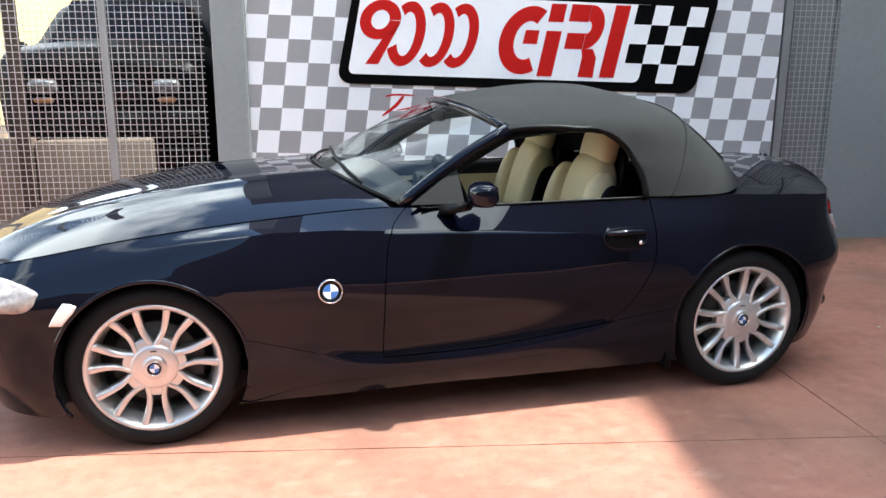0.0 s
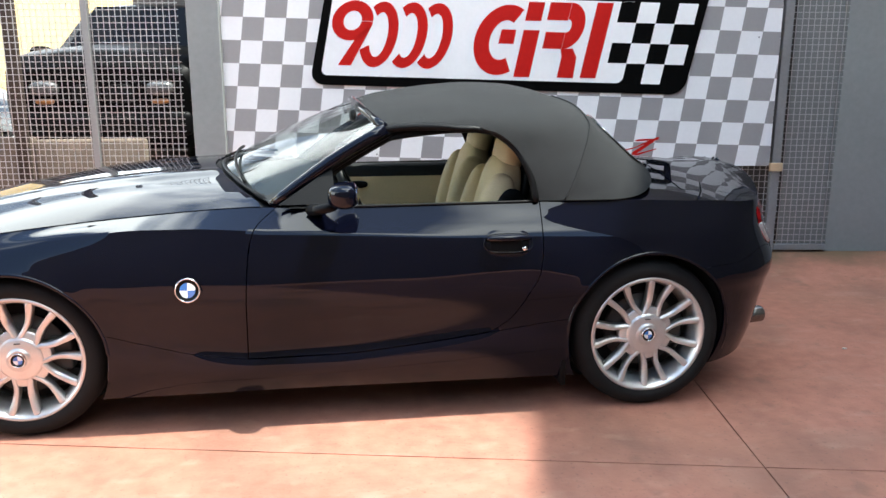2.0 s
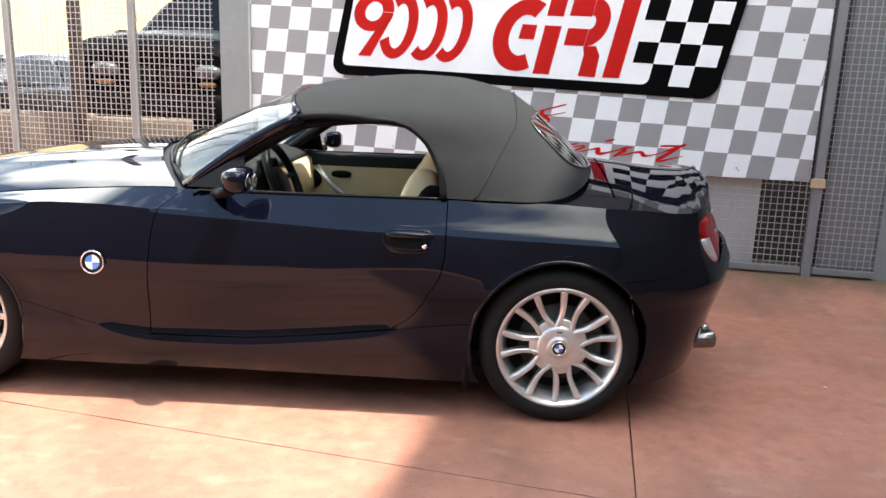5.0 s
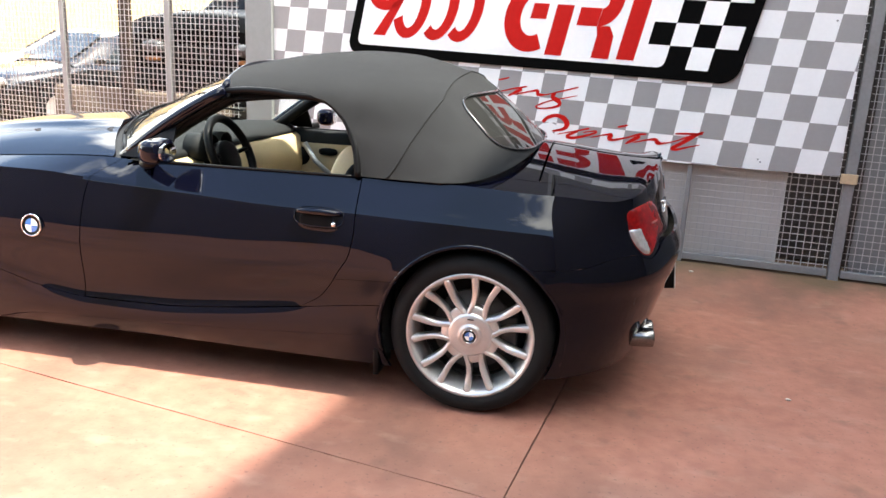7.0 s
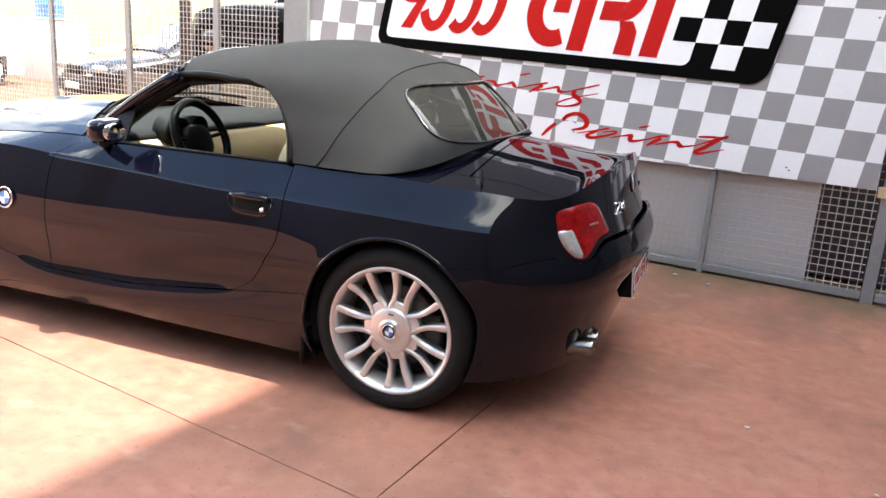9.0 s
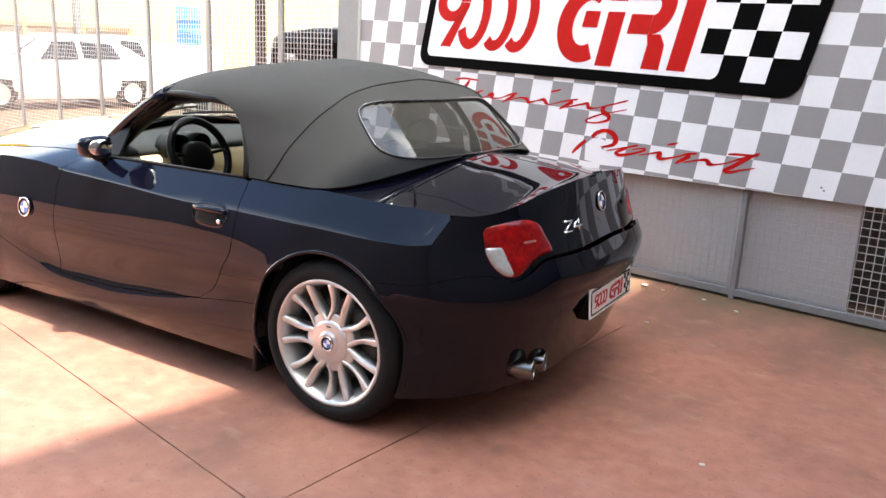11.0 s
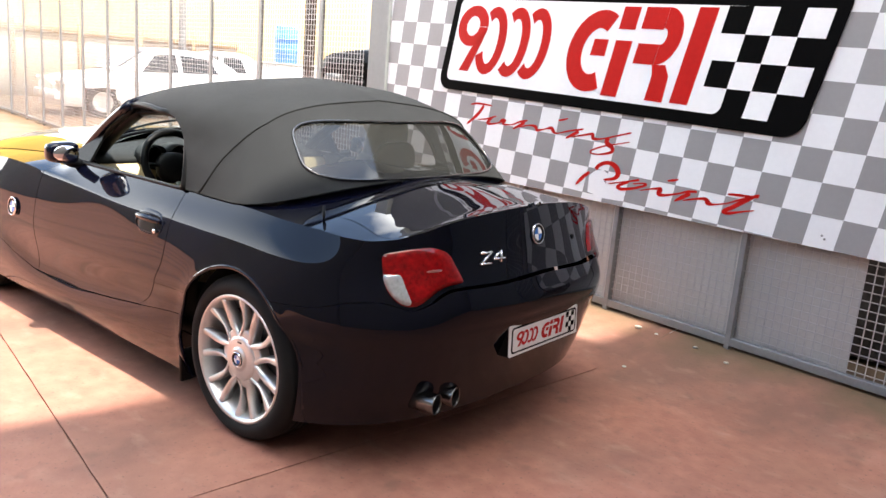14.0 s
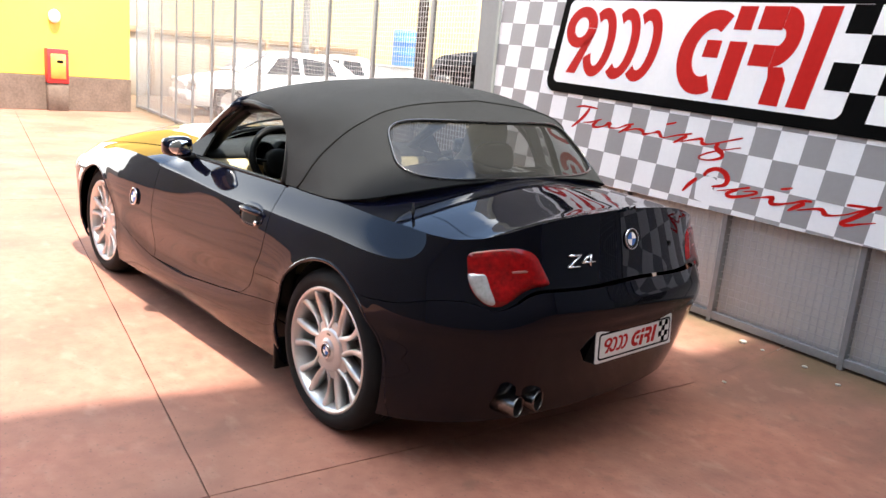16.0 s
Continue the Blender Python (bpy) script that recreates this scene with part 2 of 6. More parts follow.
width_shoulder = cubic([(-2.75, 0.835), (-2.1, 0.862), (-1.6, 0.864), (-1.1, 0.869), (-0.7, 0.875), (-0.45, 0.876), (0.1, 0.874)])
height_shoulder = cubic([(-3.3, 0.60), (-2.9, 0.675), (-2.5, 0.742), (-2.2, 0.797), (-2.0, 0.813), (-1.85, 0.813), (-1.6, 0.800), (-1.2, 0.775), (-0.7, 0.748), (-0.45, 0.742), (0.0, 0.738), (0.4, 0.738), (0.8, 0.735)])
width_belt = cubic([(-2.75, 0.765), (-2.4, 0.765), (-2.0, 0.745), (-1.6, 0.735), (-1.4, 0.785), (-1.1, 0.80), (-0.5, 0.80), (0.1, 0.80)])
height_belt = cubic([(-3.3, 0.64), (-2.9, 0.735), (-2.5, 0.798), (-2.1, 0.838), (-1.6, 0.868), (-1.1, 0.872), (-0.5, 0.877), (-0.1, 0.879), (0.2, 0.868), (0.5, 0.852), (0.75, 0.846)])
LINES = [(width_sill, lambda x: 0.152 + 0.08 * max(0, x - 0.1) - 0.02 * min(0, x + 2.5), 0.672, -3.20),
         (width_crease, scythe, 0.742, -3.30),
         (width_tuck, lambda x: scythe(x) + 0.075, 0.768, -3.33),
         (width_mid, height_mid, 0.786, -3.35),
         (width_shoulder, height_shoulder, 0.717, -3.32),
         (width_belt, height_belt, 0.679, -3.26)]
LEVELS = [0.0, 0.16, 0.26, 0.50, 0.80, 1.0]
X_REAR, X_NOSE = 0.1, -2.75
LIP = cubic([(0.19, 0), (0.25, 0.03), (0.42, 0.45), (0.52, 0.66), (0.58, 0.66), (0.68, 0.45), (0.79, 0.15), (0.9, 0)])


def plan(line, x):
    """Half width and true x of a line at a station; past the ends the station wraps round to the middle, from 0 to 1."""
    width, height, tail, nose = LINES[line]
    if x > X_REAR:
        a = min(x - X_REAR, 1.0) * math.pi / 2
        px, w = X_REAR + (tail - X_REAR) * math.sin(a) ** 0.77, width(X_REAR) * max(0.0, math.cos(a)) ** 0.77
    elif x < X_NOSE:
        a = min(X_NOSE - x, 1.0) * math.pi / 2
        px, w = X_NOSE + (nose - X_NOSE) * math.sin(a) ** 0.8, width(X_NOSE) * max(0.0, math.cos(a)) ** 0.8
    else:
        px, w = x, width(x)
    z = height(px)
    if line >= 4 and x > X_REAR:
        rise = 1 - (w / width(X_REAR)) ** 2
        z += (0.106 if line == 5 else 0.035) * rise
    if line == 5 and 0.19 < x < 0.9:
        # the lip: the belt runs out towards the shoulder at the tail's corners
        q, k = plan(4, x), LIP(x)
        px, w, z = lerp(px, q[0], k), lerp(w, q[1], k), lerp(z, q[2], 0.32 * k)
    return px, w, z


# the sharp crease that runs from the front fender along the door and fades at its handle
CREASE = cubic([(-2.35, 0.0), (-2.05, 1.0), (-1.0, 1.0), (-0.52, 0.0)])


def skin(x, v):
    """The body's side at station x and level v: 0 sill, 1 belt. Half-width space (x, w, z)."""
    pts = [plan(i, x) for i in range(6)]
    i = min(max(int(np.searchsorted(LEVELS, v, side="right")) - 1, 0), 4)
    s = (v - LEVELS[i]) / (LEVELS[i + 1] - LEVELS[i])
    a, b = np.array(pts[i]), np.array(pts[i + 1])
    if i == 0:
        p = a + (b - a) * s
        p[1] += 0.012 * math.sin(math.pi * s) * min(1, a[1] / 0.3)
    else:
        h = LEVELS[i + 1] - LEVELS[i]
        ta = (b - np.array(pts[i - 1])) / (LEVELS[i + 1] - LEVELS[i - 1]) if i > 1 else (b - a) / h
        tb = (np.array(pts[i + 2]) - a) / (LEVELS[i + 2] - LEVELS[i]) if i < 4 else (b - a) / h
        if i >= 3:
            c = CREASE(x)
            if i == 3:
                tb = lerp(tb, (b - a) / h * np.array([1, 1.35, 1]), c)
            else:
                ta = lerp(ta, (b - a) / h, c)
        p = (2 * s**3 - 3 * s**2 + 1) * a + (s**3 - 2 * s**2 + s) * h * ta + (3 * s**2 - 2 * s**3) * b + (s**3 - s**2) * h * tb
    for cx, r in ((REAR_X, R_REAR), (FRONT_X, R_FRONT)):
        d = math.hypot(p[0] - cx, p[2] - WHEEL_Z) - r
        p[1] += 0.004 * math.exp(-(d / 0.03) ** 2) * (1 if p[2] > 0.2 else 0.3)
    return p


def level(x, z):
    """The level at which the side reaches the height z."""
    a, b = 0.0, 1.0
    for _ in range(18):
        m = (a + b) / 2
        if skin(x, m)[2] < z:
            a = m
        else:
            b = m
    return (a + b) / 2


def world_point(p, side):
    return Vector((p[0], MID - side * p[1], p[2])) - ROOT


def out_of_car(p):
    return Vector((0.15 * p.x, p.y, 0.6 * (p.z - 0.45)))


def cut_arches(bm):
    for cx, r in ((REAR_X, R_REAR), (FRONT_X, R_FRONT)):
        c = Vector((cx - ROOT.x, 0, WHEEL_Z))

        def gap(v):
            return math.hypot(v.co.x - c.x, v.co.z - c.z) - r
        gone = [f for f in bm.faces if all(gap(v) < 0.004 for v in f.verts)]
        bmesh.ops.delete(bm, geom=gone, context="FACES")
        for v in bm.verts:
            g = gap(v)
            if g < 0:
                d = Vector((v.co.x - c.x, 0, v.co.z - c.z)).normalized()
                v.co.x, v.co.z = c.x + d.x * r, c.z + d.z * r
    return bm


def panel(name, sides, patches, label="", mat=PAINT, arches=True, depth=0.012, parent=None, warp=None, push=None):
    """A body panel from patches (x0(v), x1(v), v0, v1, nx, nv) of the skin, on one side or both."""
    bm = bmesh.new()
    for side, (x0, x1, v0, v1, nx, nv) in [(k, q) for k in sides for q in patches]:
        rows = []
        for j in range(nv + 1):
            row = []
            for i in range(nx + 1):
                vm = lerp(v0, v1, j / nv)
                x = lerp(x0(vm), x1(vm), i / nx)
                v = warp(x, vm) if warp else vm
                p = skin(x, v)
                if push:
                    p[0] += push(x, v)
                row.append(world_point(p, side))
            rows.append(row)
        sheet(rows, bm, out_of_car)
    bmesh.ops.remove_doubles(bm, verts=bm.verts, dist=0.0008)
    if arches:
        cut_arches(bm)
    ob = part(name, bm, mat, parent or car, label)
    return thicken(ob, depth)


def const(c):
    return lambda v: c


# shut lines: the door's edges by height
door_front_z = cubic([(0.2, -1.638), (0.5, -1.630), (0.70, -1.616), (0.80, -1.592), (0.88, -1.50)])
door_rear_z = cubic([(0.28, -0.80), (0.325, -0.72), (0.36, -0.65), (0.40, -0.59), (0.515, -0.525), (0.60, -0.476), (0.70, -0.462), (0.90, -0.462)])
V_DOOR = 0.20


def door_front(v):
    return door_front_z(skin(-1.6, v)[2])


def door_rear(v):
    return door_rear_z(skin(-0.5, v)[2] - 0.045 * max(0, 1 - (v - V_DOOR) / 0.2))


GAP = 0.0022
# the seam between the rear bumper and the panels over it
bumper_top = cubic([(x, level(x, z)) for x, z in ((0.02, 0.598), (0.30, 0.618), (0.464, 0.652), (0.545, 0.657), (0.60, 0.648), (0.655, 0.632), (0.715, 0.650), (0.76, 0.680), (0.80, 0.694), (0.85, 0.697), (0.95, 0.697), (1.1, 0.706))])


def below(x, v):
    return v * (bumper_top(x) - 0.0015) / 0.5


def above(x, v):
    return 1 - (1 - v) * (1 - bumper_top(x) - 0.002) / 0.5


def arch_edge(v):
    """The station at which the rear arch cuts the bumper."""
    z = skin(0.25, below(0.25, v))[2] - WHEEL_Z
    p = math.sqrt(max(0.0, R_REAR ** 2 - z * z))
    if p <= X_REAR:
        return max(p, 0.02)
    return X_REAR + math.asin(min(1, (p - X_REAR) / 0.66) ** (1 / 0.77)) * 2 / math.pi


def shelf(x, v):
    k = min(max((x - 0.62) / 0.2, 0), 1)
    return 0.030 * k * k * min(max((v - 0.45) / 0.15, 0), 1)


doors = {}
for side in (1, -1):
    panel("front_fender", [side], [(const(-2.98), lambda v: door_front(v) - GAP, V_DOOR, 1.0, 90, 40)])
    doors[side] = panel("door", [side], [(lambda v: door_front(v) + GAP, lambda v: door_rear(v) - GAP, V_DOOR + 0.004, 1.0, 50, 36)], arches=False)
    panel("side_sill", [side], [(const(-2.25), const(-0.2), 0.0, V_DOOR - 0.003, 80, 8)])
    panel("rear_quarter", [side], [(lambda v: door_rear(v) + GAP, const(0.02), 0.401, 1.0, 30, 36)])
    panel("side_skirt", [side], [(lambda v: door_rear(v) + GAP, const(0.02), V_DOOR, 0.398, 30, 14)])
    panel("rear_corner", [side], [(const(0.02), const(0.80), 0.5, 1.0, 60, 26)], warp=above)
panel("front_bumper", (1, -1), [(const(-3.75), const(-2.982), 0.0, 1.0, 26, 28), (const(-2.982), const(-2.75), 0.0, V_DOOR, 10, 6)])
panel("rear_bumper", (1, -1), [(arch_edge, const(1.1), 0.0, 0.5, 70, 30)], arches=False, warp=below, push=shelf)
tail_panel = panel("tail_panel", (1, -1), [(const(0.8004), const(1.1), 0.5, 1.0, 20, 22)], warp=above)


# hood and boot: height over half width, between the belt line and the middle
hood_mid = cubic([(-3.3, 0.66), (-3.2, 0.73), (-2.9, 0.845), (-2.6, 0.912), (-2.3, 0.958), (-2.0, 0.982), (-1.75, 0.990)])
deck_mid = cubic([(-0.2, 1.00), (0.1, 0.988), (0.3, 0.971), (0.5, 0.952), (0.60, 0.948), (0.64, 0.950), (0.68, 0.956)])


def top_row(x, mid, n, side, start=0.0, dip=None, cut=0.0):
    px, w, z = plan(5, x)
    row = []
    for i in range(n + 1):
        s = lerp(start, 1.0, i / n)
        ww = w * (1 - s)
        k = 1 - (ww / max(w, 1e-6)) ** (2.3 if px < -1 else 1.55)
        zz = lerp(z, mid(px), k)
        if dip:
            zz += dip(px, ww)
        row.append(world_point((px, ww, zz), side))
    return row


def hood_shape(x, w):
    ridge = 0.012 * math.exp(-((w - (0.33 + 0.12 * (x + 1.7) / -1.5)) / 0.05) ** 2)
    return ridge * min(1, max(0, (x + 3.2) / 0.4))


bm = bmesh.new()
xs = [-3.75 + 0.75 * i / 20 for i in range(21)] + [lerp(-2.99, -1.95, i / 30) for i in range(31)]
for side in (1, -1):
    rows = []
    for x in xs:
        rows.append(top_row(x, hood_mid, 22, side, 0.012, hood_shape))
    for k in range(1, 13):
        t = k / 12
        row = []
        for i in range(23):
            s = lerp(0.012, 1.0, i / 22)
            px, w, z = plan(5, lerp(-1.95, -1.585, t))
            ww = w * (1 - s)
            x = lerp(-1.95, -1.575 - 0.262 * (1 - min(1, ww / 0.71) ** 2), t)
            k2 = 1 - (ww / w) ** 2.3
            row.append(world_point((x, ww, lerp(z, hood_mid(x), k2) + hood_shape(x, ww)), side))
        rows.append(row)
    sheet(rows, bm, lambda p: Vector((0, 0, 1)))
bmesh.ops.remove_doubles(bm, verts=bm.verts, dist=0.001)
hood = thicken(part("hood", bm, PAINT, car), 0.012)

bm = bmesh.new()
for side in (1, -1):
    rows = []
    for d, drop in ((0.0, 0.010), (0.03, 0.016), (0.07, 0.010), (0.12, 0.0)):
        rows.append([world_point((-1.573 - 0.262 * (1 - s * s) + d, 0.715 * s, 0.872 + 0.115 * (1 - s ** 2.2) - drop), side) for s in np.linspace(0, 1, 17)])
    sheet(rows, bm, lambda p: Vector((0, 0, 1)))
bmesh.ops.remove_doubles(bm, verts=bm.verts, dist=0.001)
part("cowl", bm, BLACK, car, "black plastic cowl below the windscreen")


def lid_start(x):
    k = min(max((x - 0.30) / 0.35, 0), 1)
    return 0.16 * (1 - k * k * (3 - 2 * k))


for side in (1, -1):
    rows = []
    for i in range(61):
        x = lerp(-0.46, 0.65, i / 60)
        e = lid_start(x)
        rows.append([top_row(x, deck_mid, 1, side, q)[0] for q in np.linspace(0, e, 6)])
    bm = sheet(rows, None, lambda p: Vector((0, 0, 1)))
    thicken(part("deck_edge", bm, PAINT, car), 0.012)
bm = bmesh.new()
for side in (1, -1):
    rows = [top_row(lerp(0.17, 1.1, (i / 44)), deck_mid, 24, side, lid_start(lerp(0.17, 1.1, i / 44)) + 0.005) for i in range(45)]
    sheet(rows, bm, lambda p: Vector((0, 0, 1)))
bmesh.ops.remove_doubles(bm, verts=bm.verts, dist=0.001)
boot_lid = thicken(part("boot_lid", bm, PAINT, car), 0.012)
bm = bmesh.new()
for side in (1, -1):
    rows = [top_row(lerp(-0.30, 0.163, (i / 24)), deck_mid, 24, side, 0.164) for i in range(25)]
    sheet(rows, bm, lambda p: Vector((0, 0, 1)))
bmesh.ops.remove_doubles(bm, verts=bm.verts, dist=0.001)
thicken(part("tonneau_cover", bm, PAINT, car), 0.012)

# ---- soft top ----
roof_mid = cubic([(-1.20, 1.262), (-1.10, 1.295), (-0.97, 1.318), (-0.81, 1.338), (-0.65, 1.348), (-0.48, 1.342), (-0.34, 1.318), (-0.20, 1.276)])
rail_z = cubic([(-1.10, 1.168), (-0.95, 1.192), (-0.78, 1.206), (-0.60, 1.206), (-0.40, 1.20), (-0.2, 1.175)])
rail_w = cubic([(-1.10, 0.690), (-0.9, 0.705), (-0.7, 0.71), (-0.5, 0.695), (-0.35, 0.655), (-0.2, 0.605)])
base_w = cubic([(-0.6, 0.800), (-0.46, 0.804), (-0.3, 0.812), (-0.2, 0.812)])
BOW = -0.20


def blend(points, s):
    """A smooth curve through a few points, s from 0 to 1."""
    n = len(points) - 1
    f = min(max(s, 0), 1) * n
    i = min(int(f), n - 1)
    f -= i
    p0, p1, p2, p3 = points[max(i - 1, 0)], points[i], points[i + 1], points[min(i + 2, n)]
    return 0.5 * (2 * p1 + (p2 - p0) * f + (2 * p0 - 5 * p1 + 4 * p2 - p3) * f * f + (3 * p1 - p0 - 3 * p2 + p3) * f ** 3)


def cloth(x, s):
    """The cloth's section at x: s 0 at the belt, 0.5 at the rail, 1 in the middle."""
    wr, zr, zc, wb = rail_w(x), rail_z(x), roof_mid(x), base_w(x)
    pts = [Vector((x, wb, 0.884)), Vector((x, lerp(wb, wr, 0.42) + 0.012, lerp(0.884, zr, 0.52))), Vector((x, wr, zr)), Vector((x, wr * 0.62, lerp(zr, zc, 0.68))), Vector((x, 0, zc))]
    return blend(pts, s)


open_rear = cubic([(0.87, -0.472), (0.96, -0.486), (1.07, -0.535), (1.13, -0.595), (1.165, -0.66), (1.20, -0.80)])
bm = bmesh.new()
SPLIT = -0.70
for side in (1, -1):
    rows = []
    for i in range(25):
        x = lerp(-1.10, SPLIT, i / 24)
        front = max(0, 1 - i / 9)
        row = []
        hem = 0.055 * min(1, max(0, (x + 1.08) / 0.30)) ** 1.5
        for s in [lerp(0.5 - hem, 1.0, j / 22) for j in range(23)]:
            p = cloth(x, s)
            k = max(0, 1 - (p.y / rail_w(x)) ** 2)
            zc = roof_mid(x - 0.10 * front * k)
            p.z = lerp(p.z, p.z + (zc - roof_mid(x)), k)
            p.x -= 0.10 * front * k
            row.append(world_point(p, side))
        rows.append(row)
    sheet(rows, bm, lambda p: Vector((0, 0, 1)))
    rows = []
    for i in range(37):
        row = []
        for s in [lerp(0.0, 0.445, j / 26) for j in range(26)] + [lerp(0.445, 1.0, j / 22) for j in range(23)]:
            x = lerp(SPLIT, BOW, i / 36)
            if s < 0.445:
                q = cloth(-0.50, s)
                x = max(x, lerp(open_rear(min(max(q.z, 0.87), 1.20)), SPLIT, min(1, max(0, (s - 0.415) / 0.03))))
            row.append(world_point(cloth(x, s), side))
        rows.append(row)
    sheet(rows, bm, out_of_car)
bmesh.ops.remove_doubles(bm, verts=bm.verts, dist=0.0012)
top = thicken(part("roof_cloth", bm, FABRIC, car, "grey woven cloth roof"), 0.016)


def rear_base(s):
    a = s * math.pi / 2
    x, w = BOW + 0.355 * math.sin(a) ** 0.72, 0.812 * max(0.0, math.cos(a)) ** 0.72
    return Vector((x, w, lerp(0.884, 0.982, 1 - (w / 0.812) ** 2.6)))


def rear_cloth(s, t):
    a, b = cloth(BOW, s), rear_base(s)
    p = a.lerp(b, t)
    return p + Vector((0.6, 0, 0.8)) * 0.014 * math.sin(math.pi * t) * s


def window_measure(p):
    """Below 1 inside the rear window's rounded outline."""
    h = (p.z - 1.088) / 0.105
    return abs(h) ** 4 + (abs(p.y) / (0.575 - 0.035 * h)) ** 7


for name, mat, lo, hi, sink in (("rear_cloth", FABRIC, 1.0, 9e9, 0.0), ("rear_window", SMOKE, -1, 1.35, 0.004)):
    bm = bmesh.new()
    for side in (1, -1):
        rows = [[world_point(rear_cloth(i / 80, j / 50) - Vector((sink, 0, sink)), side) for i in range(81)] for j in range(51)]
        sheet(rows, bm, lambda p: Vector((1, 0, 0.4)))
    bmesh.ops.remove_doubles(bm, verts=bm.verts, dist=0.0005)
    bmesh.ops.delete(bm, geom=[f for f in bm.faces if not lo <= window_measure(f.calc_center_median()) <= hi], context="FACES")
    ob = part(name, bm, mat, car, "grey cloth round the rear window" if sink == 0 else "smoked rear window set in the cloth")
    if sink == 0:
        thicken(ob, 0.010)
    else:
        ob.visible_shadow = False


SEAL = material("glossy_seal", (0.02, 0.02, 0.021), 0.18, 0, 0.1, 8, 90, coat=1.0)


def rim_point(a):
    """A point of the rear window's outline."""
    h = math.copysign(abs(math.sin(a)) ** 0.5, math.sin(a))
    z = 1.088 + 0.105 * h
    w = (0.575 - 0.035 * h) * math.copysign(abs(math.cos(a)) ** (2 / 7), math.cos(a))
    side, w = (1, w) if w >= 0 else (-1, -w)
    bs, bt, step = 0.6, 0.5, 0.2
    for _ in range(26):
        bs, bt = min(((bs + i * step, bt + j * step) for i in (-1, 0, 1) for j in (-1, 0, 1)), key=lambda q: (rear_cloth(min(max(q[0], 0), 1), q[1]).y - w) ** 2 + (rear_cloth(min(max(q[0], 0), 1), q[1]).z - z) ** 2)
        bs, step = min(max(bs, 0), 1), step * 0.72
    best = rear_cloth(bs, bt)
    return world_point(best + Vector((0.003, 0, 0.003)), side)


part("window_seal", sweep(bmesh.new(), [rim_point(math.tau * k / 60) for k in range(60)], 0.0050, 6, close=True), SEAL, car)


def seam(q, side):
    x = BOW - 0.160 * max(0, 1 - 2 * q) ** 1.15 - 0.004
    return world_point(cloth(x, q) + Vector((0.002, 0.002, 0.002)), side)


part("roof_seam", sweep(bmesh.new(), [seam(k / 30, 1) for k in range(31)] + [seam(1 - k / 30, -1) for k in range(1, 31)], 0.0038, 6), FABRIC, car)
for side in (1, -1):
    edge = [cloth(x, 0.5 - 0.055 * min(1, max(0, (x + 1.08) / 0.30)) ** 1.5) + Vector((0, -0.004, -0.008)) for x in np.linspace(-1.10, -0.72, 12)]
    edge += [Vector((open_rear(z) - 0.004, cloth(-0.47, 0).lerp(cloth(-0.47, 0.5), (z - 0.884) / 0.32).y + 0.012 * math.sin(math.pi * (z - 0.884) / 0.32), z)) for z in np.linspace(1.155, 0.88, 14)]
    part("window_frame_seal", sweep(bmesh.new(), [world_point(p, side) for p in edge], 0.014, 8), BLACK, car)


LINING = material("dark_roof_lining", (0.012, 0.012, 0.012), 0.95, 0, 0.2, 8, 200, spec=0.1)
bm = bmesh.new()
for side in (1, -1):
    rows = []
    for x in np.linspace(-1.06, -0.22, 12):
        rows.append([world_point(Vector((x, cloth(x, q).y * 0.97, cloth(x, q).z - 0.032)), side) for q in np.linspace(0.47, 1.0, 12)])
    sheet(rows, bm, lambda p: Vector((0, 0, -1)))
bmesh.ops.remove_doubles(bm, verts=bm.verts, dist=0.001)
part("roof_lining", bm, LINING, car, "dark cloth roof lining")
for side in (1, -1):
    path = [world_point(Vector((x, rail_w(x) - 0.040, rail_z(x) - 0.036)), side) for x in np.linspace(-1.08, -0.66, 10)]
    part("roof_rail", sweep(bmesh.new(), path, 0.022, 8), BLACK, car)


# ---- windscreen, mirrors, wheels ----
def screen(s, t, push=0.0):
    w0 = 0.70 * s
    k = 1 - s * s
    a = Vector((-1.535 - 0.265 * k, w0, 0.880 + 0.100 * k))
    b = Vector((-1.085 - 0.115 * k, 0.685 * s, 1.172 + 0.088 * k))
    p = a.lerp(b, t)
    p.z += 0.018 * math.sin(math.pi * t)
    return p + Vector((-0.5, 0, 0.8)) * push


bm = bmesh.new()
for side in (1, -1):
    sheet([[world_point(screen(i / 16, j / 12), side) for i in range(17)] for j in range(13)], bm, lambda p: Vector((-1, 0, 1)))
bmesh.ops.remove_doubles(bm, verts=bm.verts, dist=0.0006)
ws = part("windscreen", bm, GLASS, car, "clear raked windscreen glass")
ws.visible_shadow = False
for side in (1, -1):
    path = [world_point(screen(1.0, t) + Vector((0.012, 0.012, -0.004)), side) for t in np.linspace(-0.02, 1.0, 9)]
    sweep(bm := bmesh.new(), path, 0.026, 10, flat=1.0)
    part("windscreen_pillar", bm, PAINT, car)
    path = [world_point(screen(1.0, t) + Vector((0.035, 0.004, -0.016)), side) for t in np.linspace(0.0, 1.0, 9)]
    part("pillar_seal", sweep(bmesh.new(), path, 0.014, 8), BLACK, car)
for side in (1, -1):
    path = [world_point(screen(1.0, t) + Vector((0.050, -0.030, -0.012)), side) for t in np.linspace(0.05, 1.0, 9)]
    part("pillar_trim", sweep(bmesh.new(), path, 0.030, 10), BLACK, car)
path = [world_point(screen(s, 1.0) + Vector((0.05, 0, -0.008)), 1) for s in np.linspace(0.97, 0, 9)] + [world_point(screen(s, 1.0) + Vector((0.05, 0, -0.008)), -1) for s in np.linspace(0.1, 0.97, 9)]
